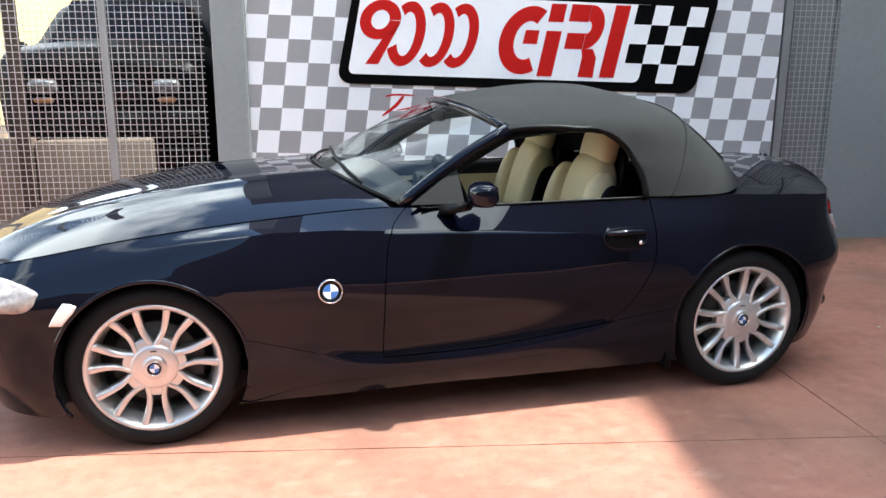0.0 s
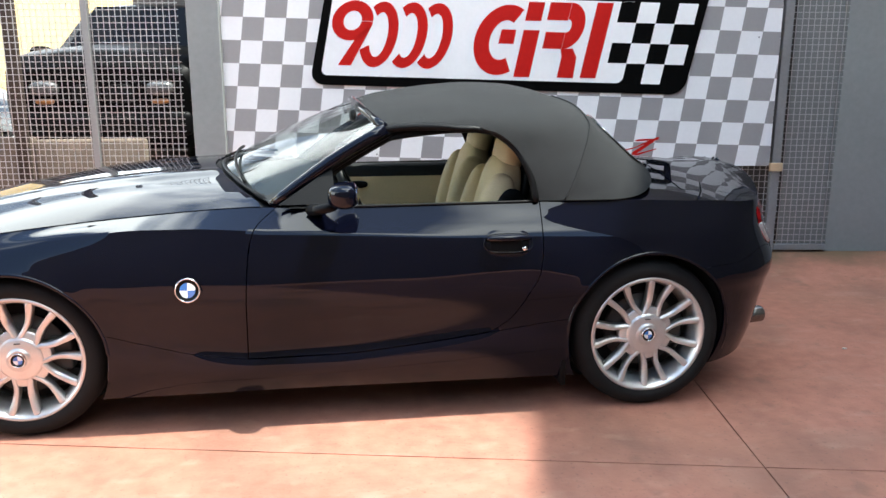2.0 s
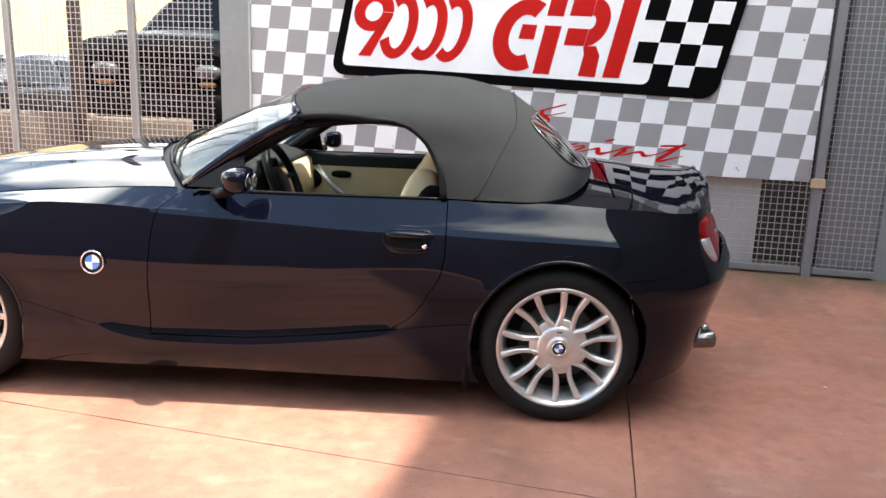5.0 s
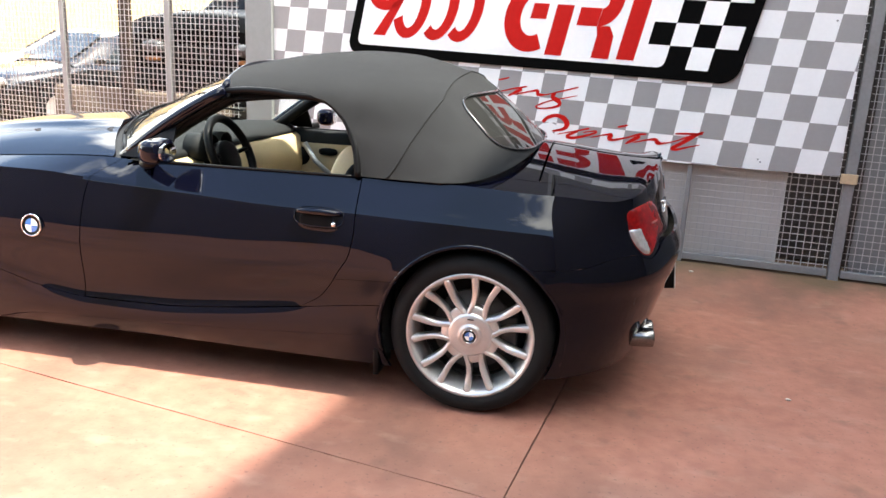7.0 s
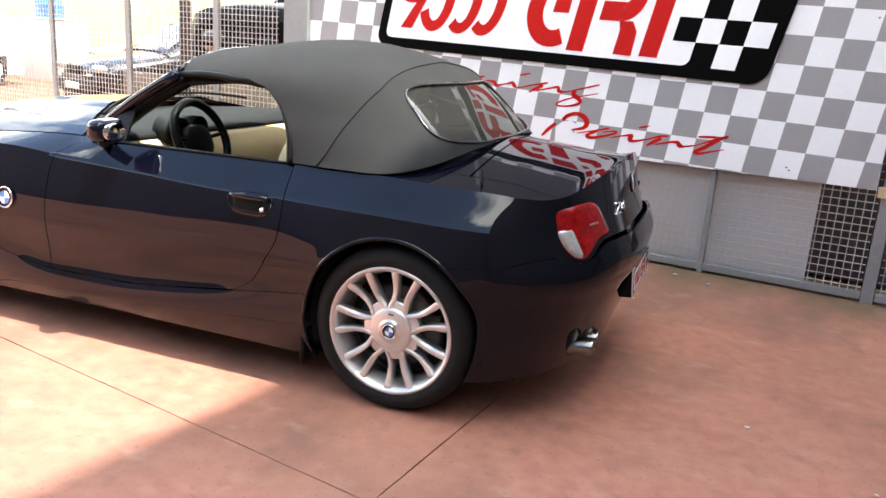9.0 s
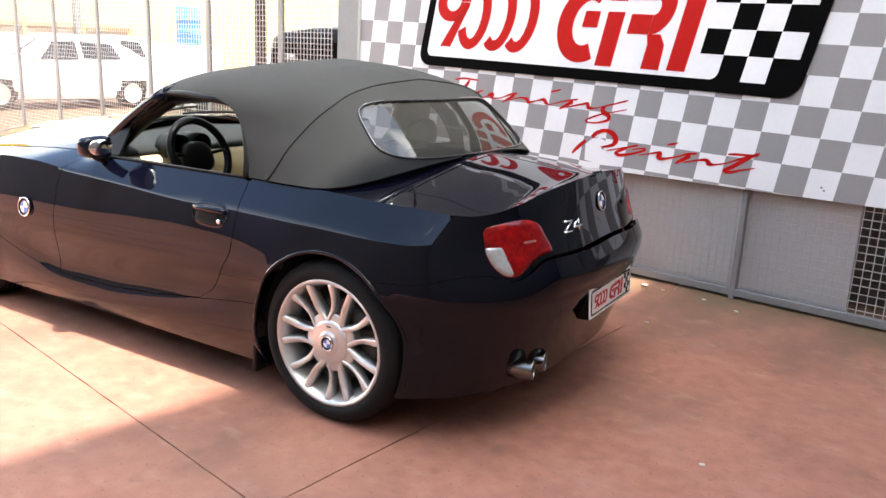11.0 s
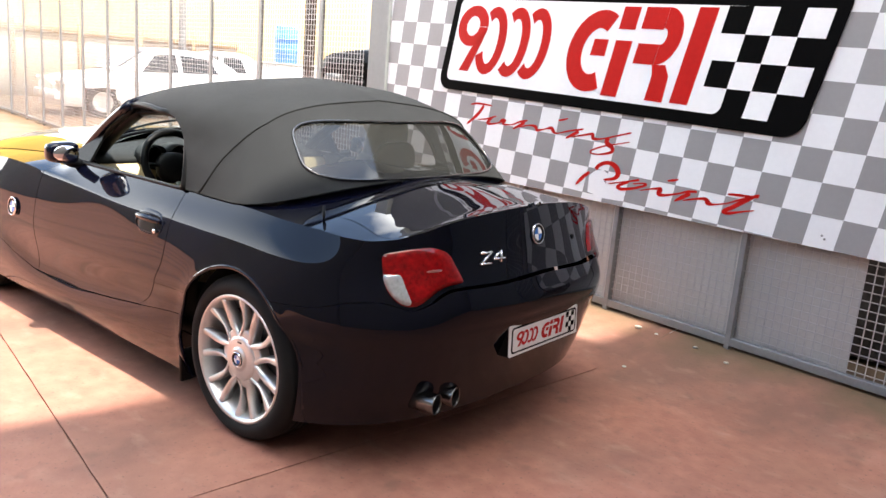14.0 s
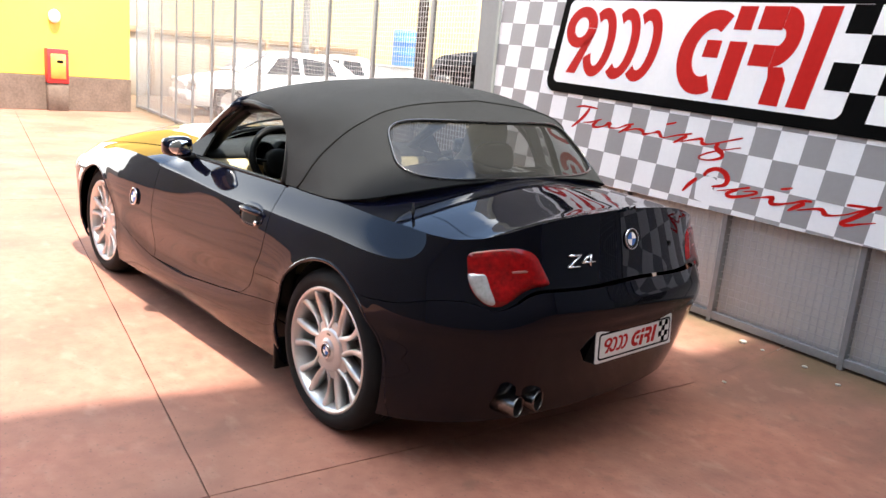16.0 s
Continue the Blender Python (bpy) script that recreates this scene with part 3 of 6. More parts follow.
part("header_trim", sweep(bmesh.new(), path, 0.024, 8), BLACK, car)
path = [world_point(screen(s, 1.02) + Vector((-0.004, 0, 0.0)), 1) for s in np.linspace(1, 0, 9)] + [world_point(screen(s, 1.02) + Vector((-0.004, 0, 0.0)), -1) for s in np.linspace(0.1, 1, 9)]
part("windscreen_header", sweep(bmesh.new(), path, 0.019, 8), PAINT, car)
path = [world_point(screen(s, 0.0), 1) for s in np.linspace(1, 0, 9)] + [world_point(screen(s, 0.0), -1) for s in np.linspace(0.1, 1, 9)]
part("windscreen_seal", sweep(bmesh.new(), path, 0.012, 6), BLACK, car)

def blob(bm, centre, radii, power=2.6, nu=20, nv=14, shape=None):
    """A rounded box-like form."""
    rows = []
    for j in range(nv + 1):
        th = -math.pi / 2 + math.pi * j / nv
        row = []
        for i in range(nu + 1):
            ph = math.tau * i / nu
            c = [math.copysign(abs(f) ** (2 / power), f) for f in (math.cos(th) * math.cos(ph), math.cos(th) * math.sin(ph), math.sin(th))]
            p = Vector((c[0] * radii[0], c[1] * radii[1], c[2] * radii[2]))
            if shape:
                p = shape(p)
            row.append(p + Vector(centre))
        rows.append(row)
    sheet(rows, bm)
    bmesh.ops.remove_doubles(bm, verts=bm.verts, dist=1e-5)
    bmesh.ops.recalc_face_normals(bm, faces=bm.faces)
    return bm


for side in (1, -1):
    def shell(p):
        k = max(0.0, -p.x / 0.054)
        return Vector((p.x - 0.10 * (p.y + 0.08), p.y * (1 - 0.30 * k) - 0.012 * k, p.z * (1 - 0.30 * k * k) * (1 - 0.12 * p.y / 0.08)))
    bm = blob(bmesh.new(), (0, 0, 0), (0.054, 0.068, 0.048), 3.8, 28, 18, shell)
    for v in bm.verts:
        v.co.y = -v.co.y if side == 1 else v.co.y
        v.co += Vector((-1.243, MID - side * 0.936, 0.938)) - ROOT
    bmesh.ops.recalc_face_normals(bm, faces=bm.faces)
    m = part("door_mirror", bm, PAINT, car, "navy blue door mirror")
    foot = sweep(bmesh.new(), [world_point(p, side) for p in ((-1.37, 0.80, 0.865), (-1.34, 0.84, 0.872), (-1.29, 0.89, 0.89))], lambda s: 0.034 - 0.008 * s, 10, flat=0.7)
    part("mirror_foot", foot, BLACK, m)
    bm = bmesh.new()
    lathe(bm, [(0.0, 0.0), (0.041, 0.0), (0.043, -0.003)], 28, "x")
    for v in bm.verts:
        v.co = Vector((-1.1945, MID - side * 0.936, 0.938)) - ROOT + Vector((v.co.x - 0.10 * v.co.y * 1.25, -side * v.co.y * 1.25, v.co.z * 0.80))
    part("mirror_glass", bm, CHROME, m, "silvered mirror glass")


SPREAD = cubic([(0.070, 4.0), (0.092, 6.0), (0.105, 10.0), (0.12, 12.9), (0.15, 15.0), (0.18, 14.8), (0.235, 13.8)])


def wheel(x, side, w, phase):
    """A wheel with tyre, rim, 14 spokes, cap and brake."""
    base = Vector((x, MID - side * w, WHEEL_Z)) - ROOT
    holder = new("wheel")
    holder.parent = car
    holder.location = base
    if side == -1:
        holder.rotation_euler = (0, 0, math.pi)
    tagged(holder, "silver alloy wheel with fourteen slim spokes and low black tyre")
    half = 0.118
    prof = [(0.243, -0.006), (0.262, -0.018), (0.285, -0.016), (0.303, -0.004), (0.314, 0.014), (0.318, 0.035)]
    for g in range(1, 5):
        y = 0.035 + g * 0.032
        prof += [(0.318, y), (0.311, y + 0.003), (0.311, y + 0.008), (0.318, y + 0.011)]
    prof += [(0.314, 0.215), (0.30, 0.232), (0.262, 0.24), (0.243, 0.23)]
    part("tyre", lathe(bmesh.new(), prof, 64), RUBBER, holder)
    rim = [(0.206, 0.105), (0.212, 0.060), (0.2185, 0.030), (0.2245, 0.008), (0.232, -0.004), (0.240, -0.012), (0.2475, -0.010), (0.249, 0.004), (0.244, 0.02), (0.236, 0.04), (0.228, 0.105), (0.206, 0.105)]
    part("rim", lathe(bmesh.new(), rim, 72), ALLOY, holder)
    # inner barrel in dark steel instead of alloy: shade put into the colour
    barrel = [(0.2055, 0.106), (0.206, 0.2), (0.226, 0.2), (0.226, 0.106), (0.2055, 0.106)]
    part("shaded_barrel", lathe(bmesh.new(), barrel, 48), BRAKE, holder)
    # near-black disc added behind the spokes to stand in for shade
    part("shade_disc", lathe(bmesh.new(), [(0.0, 0.14), (0.205, 0.14), (0.205, 0.145), (0.0, 0.145)], 40), DARK, holder)
    shapes = []
    for turn in (1, -1):
        # the two spokes of a pair meet at the hub and part towards the rim
        bm = bmesh.new()
        rows = []
        for i in range(15):
            s = i / 14
            r = lerp(0.078, 0.2335, s)
            off = turn * radians(SPREAD(r))
            hw = 0.0100 + 0.0050 * s ** 2.0
            y = 0.008 + 0.004 * math.sin(math.pi * s) - 0.011 * s
            tip = 0.009 * math.sin(math.pi * min(1, s * 1.15))
            a, b = (y + tip, y) if turn == 1 else (y, y + tip)
            cut = 0.008 * s ** 6 * turn
            deep = 0.034 + 0.008 * (1 - s)

            def at(d, depth):
                return (r * math.sin(off) + d * math.cos(off), depth, r * math.cos(off) - d * math.sin(off) + cut * d / hw)
            rows.append([at(-hw, a + deep), at(-hw, a + 0.004), at(-hw * 0.72, a), at(hw * 0.72, b), at(hw, b + 0.004), at(hw, b + deep), at(-hw, a + deep)])
        sheet(rows, bm)
        bm.faces.new([bm.verts.new(p) for p in rows[-1][:-1]])
        bmesh.ops.remove_doubles(bm, verts=bm.verts, dist=1e-6)
        bmesh.ops.recalc_face_normals(bm, faces=bm.faces)
        shapes.append(finish("spoke", bm, ALLOY))
    for k in range(14):
        sp = new("spoke", shapes[k % 2])
        sp.parent = holder
        sp.rotation_euler = (0, math.tau * (k // 2) / 7 + phase, 0)
    cap = [(0.0, -0.004), (0.029, -0.004), (0.0315, -0.006), (0.040, -0.004), (0.043, 0.001), (0.052, 0.002), (0.074, 0.004), (0.084, 0.008), (0.088, 0.014), (0.090, 0.03), (0.090, 0.05), (0.0, 0.06)]
    part("centre_cap", lathe(bmesh.new(), cap, 48), ALLOY, holder)
    # web round the hub: rounded hollows between the pairs, notches within them
    rows = [[], [], [], [], []]
    for k in range(141):
        a = math.tau * k / 140
        f = abs(((a * 7 / math.tau) % 1) - 0.5) * 2
        q = min(max((f - 0.22) / 0.3, 0), 1)
        edge = 0.091 + 0.025 * q * q * (3 - 2 * q)
        for row, (rr, yy) in zip(rows, ((0.086, 0.012), (edge - 0.005, 0.0155), (edge - 0.001, 0.018), (edge, 0.022), (edge - 0.003, 0.06))):
            row.append((rr * math.sin(a + phase + math.pi / 7), yy, rr * math.cos(a + phase + math.pi / 7)))
    part("hub_web", sheet(rows, None, lambda p: Vector((0, -1, 0))), ALLOY, holder)
    part("cap_slot", box(bmesh.new(), (-0.012, 0.0005, 0.061), (0.012, 0.0045, 0.066), 0.001), BRAKE, holder)
    badge(holder, Vector((0, -0.0070, 0)), 0.0275)
    part("brake_disc", lathe(bmesh.new(), [(0.06, 0.075), (0.158, 0.075), (0.158, 0.10), (0.06, 0.10)], 48), BRAKE, holder)
    bm = bmesh.new()
    box(bm, (0.09, 0.06, -0.07), (0.175, 0.12, 0.07), 0.012, 2)
    part("brake_caliper", bm, BRAKE, holder)
    return holder


def badge(parent, centre, r, turn=None):
    """A round emblem: dark rim ring and four quarters."""
    turn = turn or Matrix.Identity(3)

    def place(bm):
        for v in bm.verts:
            v.co = turn @ v.co + centre
        return bm
    ring_ob = part("emblem", place(lathe(bmesh.new(), [(r * 0.60, 0.0), (r * 0.66, -0.0015), (r * 0.90, -0.0015), (r * 0.92, -0.003), (r, -0.003), (r * 1.02, 0.003), (r * 0.6, 0.003)], 32)), [BLACK], parent, "small round emblem with blue and white quarters")
    ring2 = part("emblem_rim", place(lathe(bmesh.new(), [(r * 0.91, -0.0031), (r * 0.93, -0.004), (r * 1.0, -0.004), (r * 1.03, -0.001)], 32)), CHROME, ring_ob)
    for q in range(4):
        bm = bmesh.new()
        vs = [bm.verts.new((0, -0.002, 0))] + [bm.verts.new((r * 0.63 * math.cos(a), -0.001, r * 0.63 * math.sin(a))) for a in np.linspace(q * math.pi / 2, (q + 1) * math.pi / 2, 8)]
        for i in range(1, 8):
            bm.faces.new((vs[0], vs[i], vs[i + 1]))
        part("emblem_quarter", place(bm), BLUE if q % 2 else WHITE, ring_ob, smooth=False)
    return ring_ob


for x, w, phase in ((REAR_X, 0.868, radians(91)), (FRONT_X, 0.845, radians(1))):
    for side in (1, -1):
        wheel(x, side, w, phase)

def station(px, z):
    """The station at which the side, at a height, reaches a given x."""
    a, b = px - 0.2, min(px + 0.5, 0.9)
    for _ in range(22):
        m = (a + b) / 2
        if skin(m, level(m, z))[0] < px:
            a = m
        else:
            b = m
    return (a + b) / 2


# rolled lips round the wheel arches
for side in (1, -1):
    for cx, r, lo, hi in ((REAR_X, R_REAR, -14, 196), (FRONT_X, R_FRONT, -16, 190)):
        path = []
        for k in range(41):
            a = radians(lerp(lo, hi, k / 40))
            x, z = cx + (r + 0.002) * math.cos(a), WHEEL_Z + (r + 0.002) * math.sin(a)
            st = station(x, z)
            path.append(world_point(Vector(skin(st, level(st, z))) + Vector((0, -0.006, 0)), side))
        part("arch_lip", sweep(bmesh.new(), path, 0.0085, 8), PAINT, car)

# dark wheel housings and floor pan
for side in (1, -1):
    for x, r in ((REAR_X, R_REAR), (FRONT_X, R_FRONT)):
        bm = bmesh.new()
        rows = []
        for i in range(25):
            a = math.pi * (-0.12 + 1.24 * i / 24)
            rows.append([Vector((x + (r + 0.006) * math.cos(a), MID - side * w, WHEEL_Z + (r + 0.006) * math.sin(a))) - ROOT for w in (0.83, 0.60, 0.50)])
        sheet(rows, bm)
        c = [bm.verts.new(Vector((x + (r + 0.006) * math.cos(a), MID - side * 0.5, WHEEL_Z + (r + 0.006) * math.sin(a))) - ROOT) for a in np.linspace(0, math.tau, 24, endpoint=False)]
        bm.faces.new(c)
        part("wheel_housing", bm, DARK, car)
bm = bmesh.new()
box(bm, Vector((-3.0, MID - 0.74, 0.17)) - ROOT, Vector((0.3, MID + 0.74, 0.24)) - ROOT)
part("floor_pan", bm, DARK, car, smooth=False)


# ---- ground ----
CONCRETE = material("red_stained_concrete", (0.30, 0.119, 0.079), 0.72, 0, 0.15, 0.9, 14.0, bump=0.14, bump_scale=55, tint=(0.335, 0.148, 0.104), spec=0.35)


def stain(m, scale, low, high, colour, amount, detail=5.0, stretch=(1, 1, 1), seed=0.0):
    """Mixes blotches of another colour into a material's base colour."""
    nodes, links = m.node_tree.nodes, m.node_tree.links
    b = nodes["Principled BSDF"]
    old = b.inputs["Base Color"].links[0].from_socket
    pos, mp, n, r, mul, mix = (nodes.new(k) for k in ("ShaderNodeTexCoord", "ShaderNodeMapping", "ShaderNodeTexNoise", "ShaderNodeMapRange", "ShaderNodeMath", "ShaderNodeMix"))
    mp.inputs["Scale"].default_value = stretch
    mp.inputs["Location"].default_value = (seed, seed * 0.7, 0)
    n.inputs["Scale"].default_value, n.inputs["Detail"].default_value = scale, detail
    r.inputs[1].default_value, r.inputs[2].default_value = low, high
    mul.operation = "MULTIPLY"
    mul.inputs[1].default_value = amount
    mix.data_type = "RGBA"
    mix.inputs[7].default_value = (*colour, 1)
    links.new(pos.outputs["Object"], mp.inputs["Vector"])
    links.new(mp.outputs[0], n.inputs["Vector"])
    links.new(n.outputs["Fac"], r.inputs[0])
    links.new(r.outputs[0], mul.inputs[0])
    links.new(mul.outputs[0], mix.inputs[0])
    links.new(old, mix.inputs[6])
    links.new(mix.outputs[2], b.inputs["Base Color"])


stain(CONCRETE, 0.55, 0.50, 0.68, (0.22, 0.115, 0.075), 0.55)
stain(CONCRETE, 2.3, 0.56, 0.74, (0.42, 0.25, 0.19), 0.28, 9, (1, 1.6, 1), 3.0)
stain(CONCRETE, 7.0, 0.60, 0.72, (0.16, 0.09, 0.06), 0.5, 4, (1, 1, 1), 9.0)
stain(CONCRETE, 1.1, 0.47, 0.66, (0.155, 0.078, 0.056), 0.72, 9, (1.5, 1, 1), 21.0)
stain(CONCRETE, 9.0, 0.58, 0.72, (0.44, 0.27, 0.21), 0.22, 8, (0.7, 1.2, 1), 13.0)
stain(CONCRETE, 60.0, 0.62, 0.70, (0.12, 0.07, 0.05), 0.5, 3, (1, 1, 1), 5.0)


def foot_dirt(m):
    """Olive dirt washed up along the foot of the fence."""
    nodes, links = m.node_tree.nodes, m.node_tree.links
    b = nodes["Principled BSDF"]
    old = b.inputs["Base Color"].links[0].from_socket
    pos, dot, n, add, r, mix = (nodes.new(k) for k in ("ShaderNodeTexCoord", "ShaderNodeVectorMath", "ShaderNodeTexNoise", "ShaderNodeMath", "ShaderNodeMapRange", "ShaderNodeMix"))
    dot.operation = "DOT_PRODUCT"
    dot.inputs[1].default_value = (0.137, 1, 0)
    n.inputs["Scale"].default_value, n.inputs["Detail"].default_value = 3.0, 8
    add.operation = "MULTIPLY_ADD"
    add.inputs[1].default_value = 0.9
    r.inputs[1].default_value, r.inputs[2].default_value, r.inputs[4].default_value = 2.70, 3.05, 0.85
    mix.data_type = "RGBA"
    mix.inputs[7].default_value = (0.11, 0.078, 0.042, 1)
    links.new(pos.outputs["Object"], dot.inputs[0])
    links.new(pos.outputs["Object"], n.inputs["Vector"])
    links.new(n.outputs["Fac"], add.inputs[0])
    links.new(dot.outputs["Value"], add.inputs[2])
    links.new(add.outputs[0], r.inputs[0])
    links.new(r.outputs[0], mix.inputs[0])
    links.new(old, mix.inputs[6])
    links.new(mix.outputs[2], b.inputs["Base Color"])


foot_dirt(CONCRETE)
JOINT = material("joint_dirt", (0.07, 0.05, 0.04), 0.9, 0, 0.3, 4, 60)
bm = bmesh.new()
bmesh.ops.create_grid(bm, x_segments=2, y_segments=2, size=600)
for v in bm.verts:
    v.co.z = -0.014
ground = tagged(new("ground", finish("ground", bm, JOINT, False)), "dark earth in the joints under the yard paving", "ground", kind="structure")
AX = Vector((1, -0.200, 0)).normalized()
BX = Vector((0.140, 1, 0)).normalized()
CROSS = Vector((0.225, -0.600, 0))
rnd = random.Random(4)


def wavy(a, b, n):
    out = []
    for i in range(n):
        p = a.lerp(b, i / n)
        out.append(p + 0.0014 * Vector((rnd.uniform(-1, 1), rnd.uniform(-1, 1), 0)))
    return out


for i in range(-4, 3):
    for j in range(-4, 3):
        lo = CROSS + AX * (5.2 * i + 0.0028) + BX * (5.2 * j + 0.0028)
        dx, dy = AX * 5.1945, BX * 5.1945
        near = i in (-1, 0) and j in (-1, 0)
        n = 60 if near else 2
        pts = wavy(lo, lo + dx, n) + wavy(lo + dx, lo + dx + dy, n) + wavy(lo + dx + dy, lo + dy, n) + wavy(lo + dy, lo, n)
        bm = bmesh.new()
        a = [bm.verts.new((p.x, p.y, 0)) for p in pts]
        b = [bm.verts.new((p.x, p.y, -0.012)) for p in pts]
        bm.faces.new(a)
        for k in range(len(a)):
            bm.faces.new((a[k], b[k], b[(k + 1) % len(a)], a[(k + 1) % len(a)]))
        bmesh.ops.recalc_face_normals(bm, faces=bm.faces)
        part("slab", bm, CONCRETE, ground, smooth=False)

# ---- the fence line with the checkered board ----
STEEL = material("grey_painted_steel", (0.24, 0.24, 0.24), 0.45, 0.2, 0.12, 3, 60, bump=0.03)
GALV = material("galvanised_wire", (0.52, 0.51, 0.50), 0.45, 0.6, 0.12, 8, 120)
GREYWALL = material("grey_sheet_metal", (0.225, 0.234, 0.231), 0.55, 0.0, 0.08, 1.2, 30, bump=0.03)
SHEET = material("light_grey_sheet", (0.55, 0.535, 0.50), 0.5, 0.0, 0.08, 1.5, 40)
BOARD_WHITE = material("board_white", (0.81, 0.81, 0.81), 0.35, 0, 0.03, 2, 40)
BOARD_GREY = material("board_grey", (0.285, 0.275, 0.275), 0.35, 0, 0.04, 2, 40)
SIGN_BLACK = material("sign_black", (0.003, 0.003, 0.003), 0.5, 0, 0.1, 3, 40, spec=0.02)
SIGN_RED = material("sign_red", (0.46, 0.012, 0.010), 0.4, 0, 0.08, 3, 40, spec=0.1)
FENCE = Matrix.Translation((0, 2.55, 0.022)) @ Matrix.Rotation(math.atan(-0.137), 4, "Z") @ Matrix.Translation((0, 0.058, 0))
far_dir = math.atan2(0.158, -0.987)
FENCE_FAR = Matrix.Translation((-3.0, 2.96, 0)) @ Matrix.Rotation(far_dir + math.pi, 4, "Z")


def wire_mesh(name, u0, u1, z0, z1, parent, pitch=0.0445, r=0.0023):
    bm = bmesh.new()
    def bar(a, b, ra, rb):
        lo = [min(p, q) - (ra if k != rb else 0) for k, (p, q) in enumerate(zip(a, b))]
        hi = [max(p, q) + (ra if k != rb else 0) for k, (p, q) in enumerate(zip(a, b))]
        vs = [bm.verts.new((x, y, z)) for x in (lo[0], hi[0]) for y in (lo[1], hi[1]) for z in (lo[2], hi[2])]
        for f in ((0, 1, 3, 2), (4, 6, 7, 5), (0, 4, 5, 1), (2, 3, 7, 6), (0, 2, 6, 4), (1, 5, 7, 3)):
            bm.faces.new([vs[k] for k in f])
    n = int((u1 - u0) / pitch)
    for i in range(n + 1):
        u = u0 + (i + 0.5) * (u1 - u0) / (n + 1)
        bar((u, 0.002, z0), (u, 0.002, z1), r, 2)
    n = int((z1 - z0) / pitch)
    for i in range(n + 1):
        z = z0 + (i + 0.5) * (z1 - z0) / (n + 1)
        bar((u0, -0.002, z), (u1, -0.002, z), r, 0)
    return part(name, bm, GALV, parent, "welded galvanised wire mesh", smooth=False)


def bar_box(name, lo, hi, mat, parent, bevel=0.004):
    bm = bmesh.new()
    box(bm, lo, hi, bevel, 2)
    return part(name, bm, mat, parent, smooth=False)


fence = thing("fence", "grey steel fence of posts, rails and welded wire mesh", "fence", kind="structure", at=FENCE)
for u0, u1 in ((-2.32, -1.42), (-1.38, -0.62), (-0.58, 0.155), (0.195, 0.965), (1.005, 1.875), (1.955, 2.34)):
    wire_mesh("wire_mesh", u0, u1, 0.128, 2.08, fence)
for u, w in ((-1.40, 0.02), (-0.60, 0.02), (0.175, 0.016), (0.985, 0.016), (1.915, 0.032)):
    bar_box("post", (u - w, -0.025, -0.02), (u + w, 0.025, 2.65), STEEL, fence)
for u0, u1 in ((-2.32, 1.877), (1.953, 2.34)):
    bar_box("bottom_rail", (u0, -0.020, 0.082), (u1, 0.020, 0.126), STEEL, fence)
bar_box("clip", (1.86, -0.05, 0.675), (1.955, -0.027, 0.735), material("tan_block", (0.5, 0.36, 0.22), 0.7), fence)
column = thing("steel_column", "broad grey painted steel column beside the board", "column", kind="structure", at=FENCE)
bar_box("column_face", (-2.315, -0.08, -0.022), (-2.085, 0.06, 3.2), GREYWALL, column, 0.008)
wall = thing("wall_grey", "plain grey sheet metal wall beyond the fence end", "wall", kind="structure", at=FENCE)
bar_box("wall_sheet", (2.345, 0.01, -0.022), (5.5, 0.14, 4.0), GREYWALL, wall, 0.006)
backing = thing("sheet_backing", "light grey sheets standing close behind the wire mesh", "sheet", kind="structure", at=FENCE)
bar_box("backing_sheet", (-2.0, 0.05, 0.02), (0.16, 0.07, 2.0), SHEET, backing)
bar_box("backing_sheet", (0.17, 0.052, 0.02), (1.575, 0.07, 2.0), SHEET, backing)
bar_box("backing_sheet", (2.0, 0.05, 0.02), (2.335, 0.07, 3.0), GREYWALL, backing)

# unseen dark sheet added above the board to darken the boot lid's reflections
bar_box("unseen_sheet", (-2.08, -0.02, 2.12), (1.88, 0.04, 3.6), material("dark_upper_sheet", (0.10, 0.095, 0.09), 0.6, 0, 0.15, 2, 40), backing)

# the paving rises to the foot of the fence, parted along the yard's joint
apron = thing("paving_apron", "red concrete strip rising gently to the foot of the fence", "pavement", kind="structure")


def joint_u(y):
    """Where the yard's joint crosses the strip at a depth y, along the fence."""
    o, d = FENCE @ Vector((0, y, 0)), FENCE.to_3x3() @ Vector((1, 0, 0))
    k = BX.x / BX.y
    return (CROSS.x + k * (o.y - CROSS.y) - o.x) / (d.x - k * d.y)


for ends in (lambda y: (-2.6, joint_u(y) - 0.0025), lambda y: (joint_u(y) + 0.0025, 4.6)):
    rows = []
    for i in range(13):
        y = lerp(-0.95, 0.30, i / 12)
        rise = -0.0260 + 0.0985 * min(1, i / 12 / 0.78) ** 1.7
        a, b = ends(y)
        rows.append([FENCE @ Vector((lerp(a, b, k / 20), y, rise)) for k in range(21)])
    part("apron_slab", sheet(rows, None, lambda p: Vector((0, 0, 1))), CONCRETE, apron)

# ---- board ----
board = thing("checkered_board", "large printed board with slanted grey and white checks and red script", "sign", at=FENCE)
U0, U1, Z0, Z1 = -2.082, 1.852, 0.715, 2.10
bar_box("board_panel", (U0, -0.052, Z0), (U1, -0.030, Z1), BOARD_WHITE, board, 0.002)
SLANT, PU, PZ, AU, AZ, TILT = 0.135, 0.152, 0.159, 1.205, 1.196, 0.028


def fall(poly):
    """The print hangs a little lower towards one end."""
    return [(u, z - TILT * (u - 1.2)) for u, z in poly]


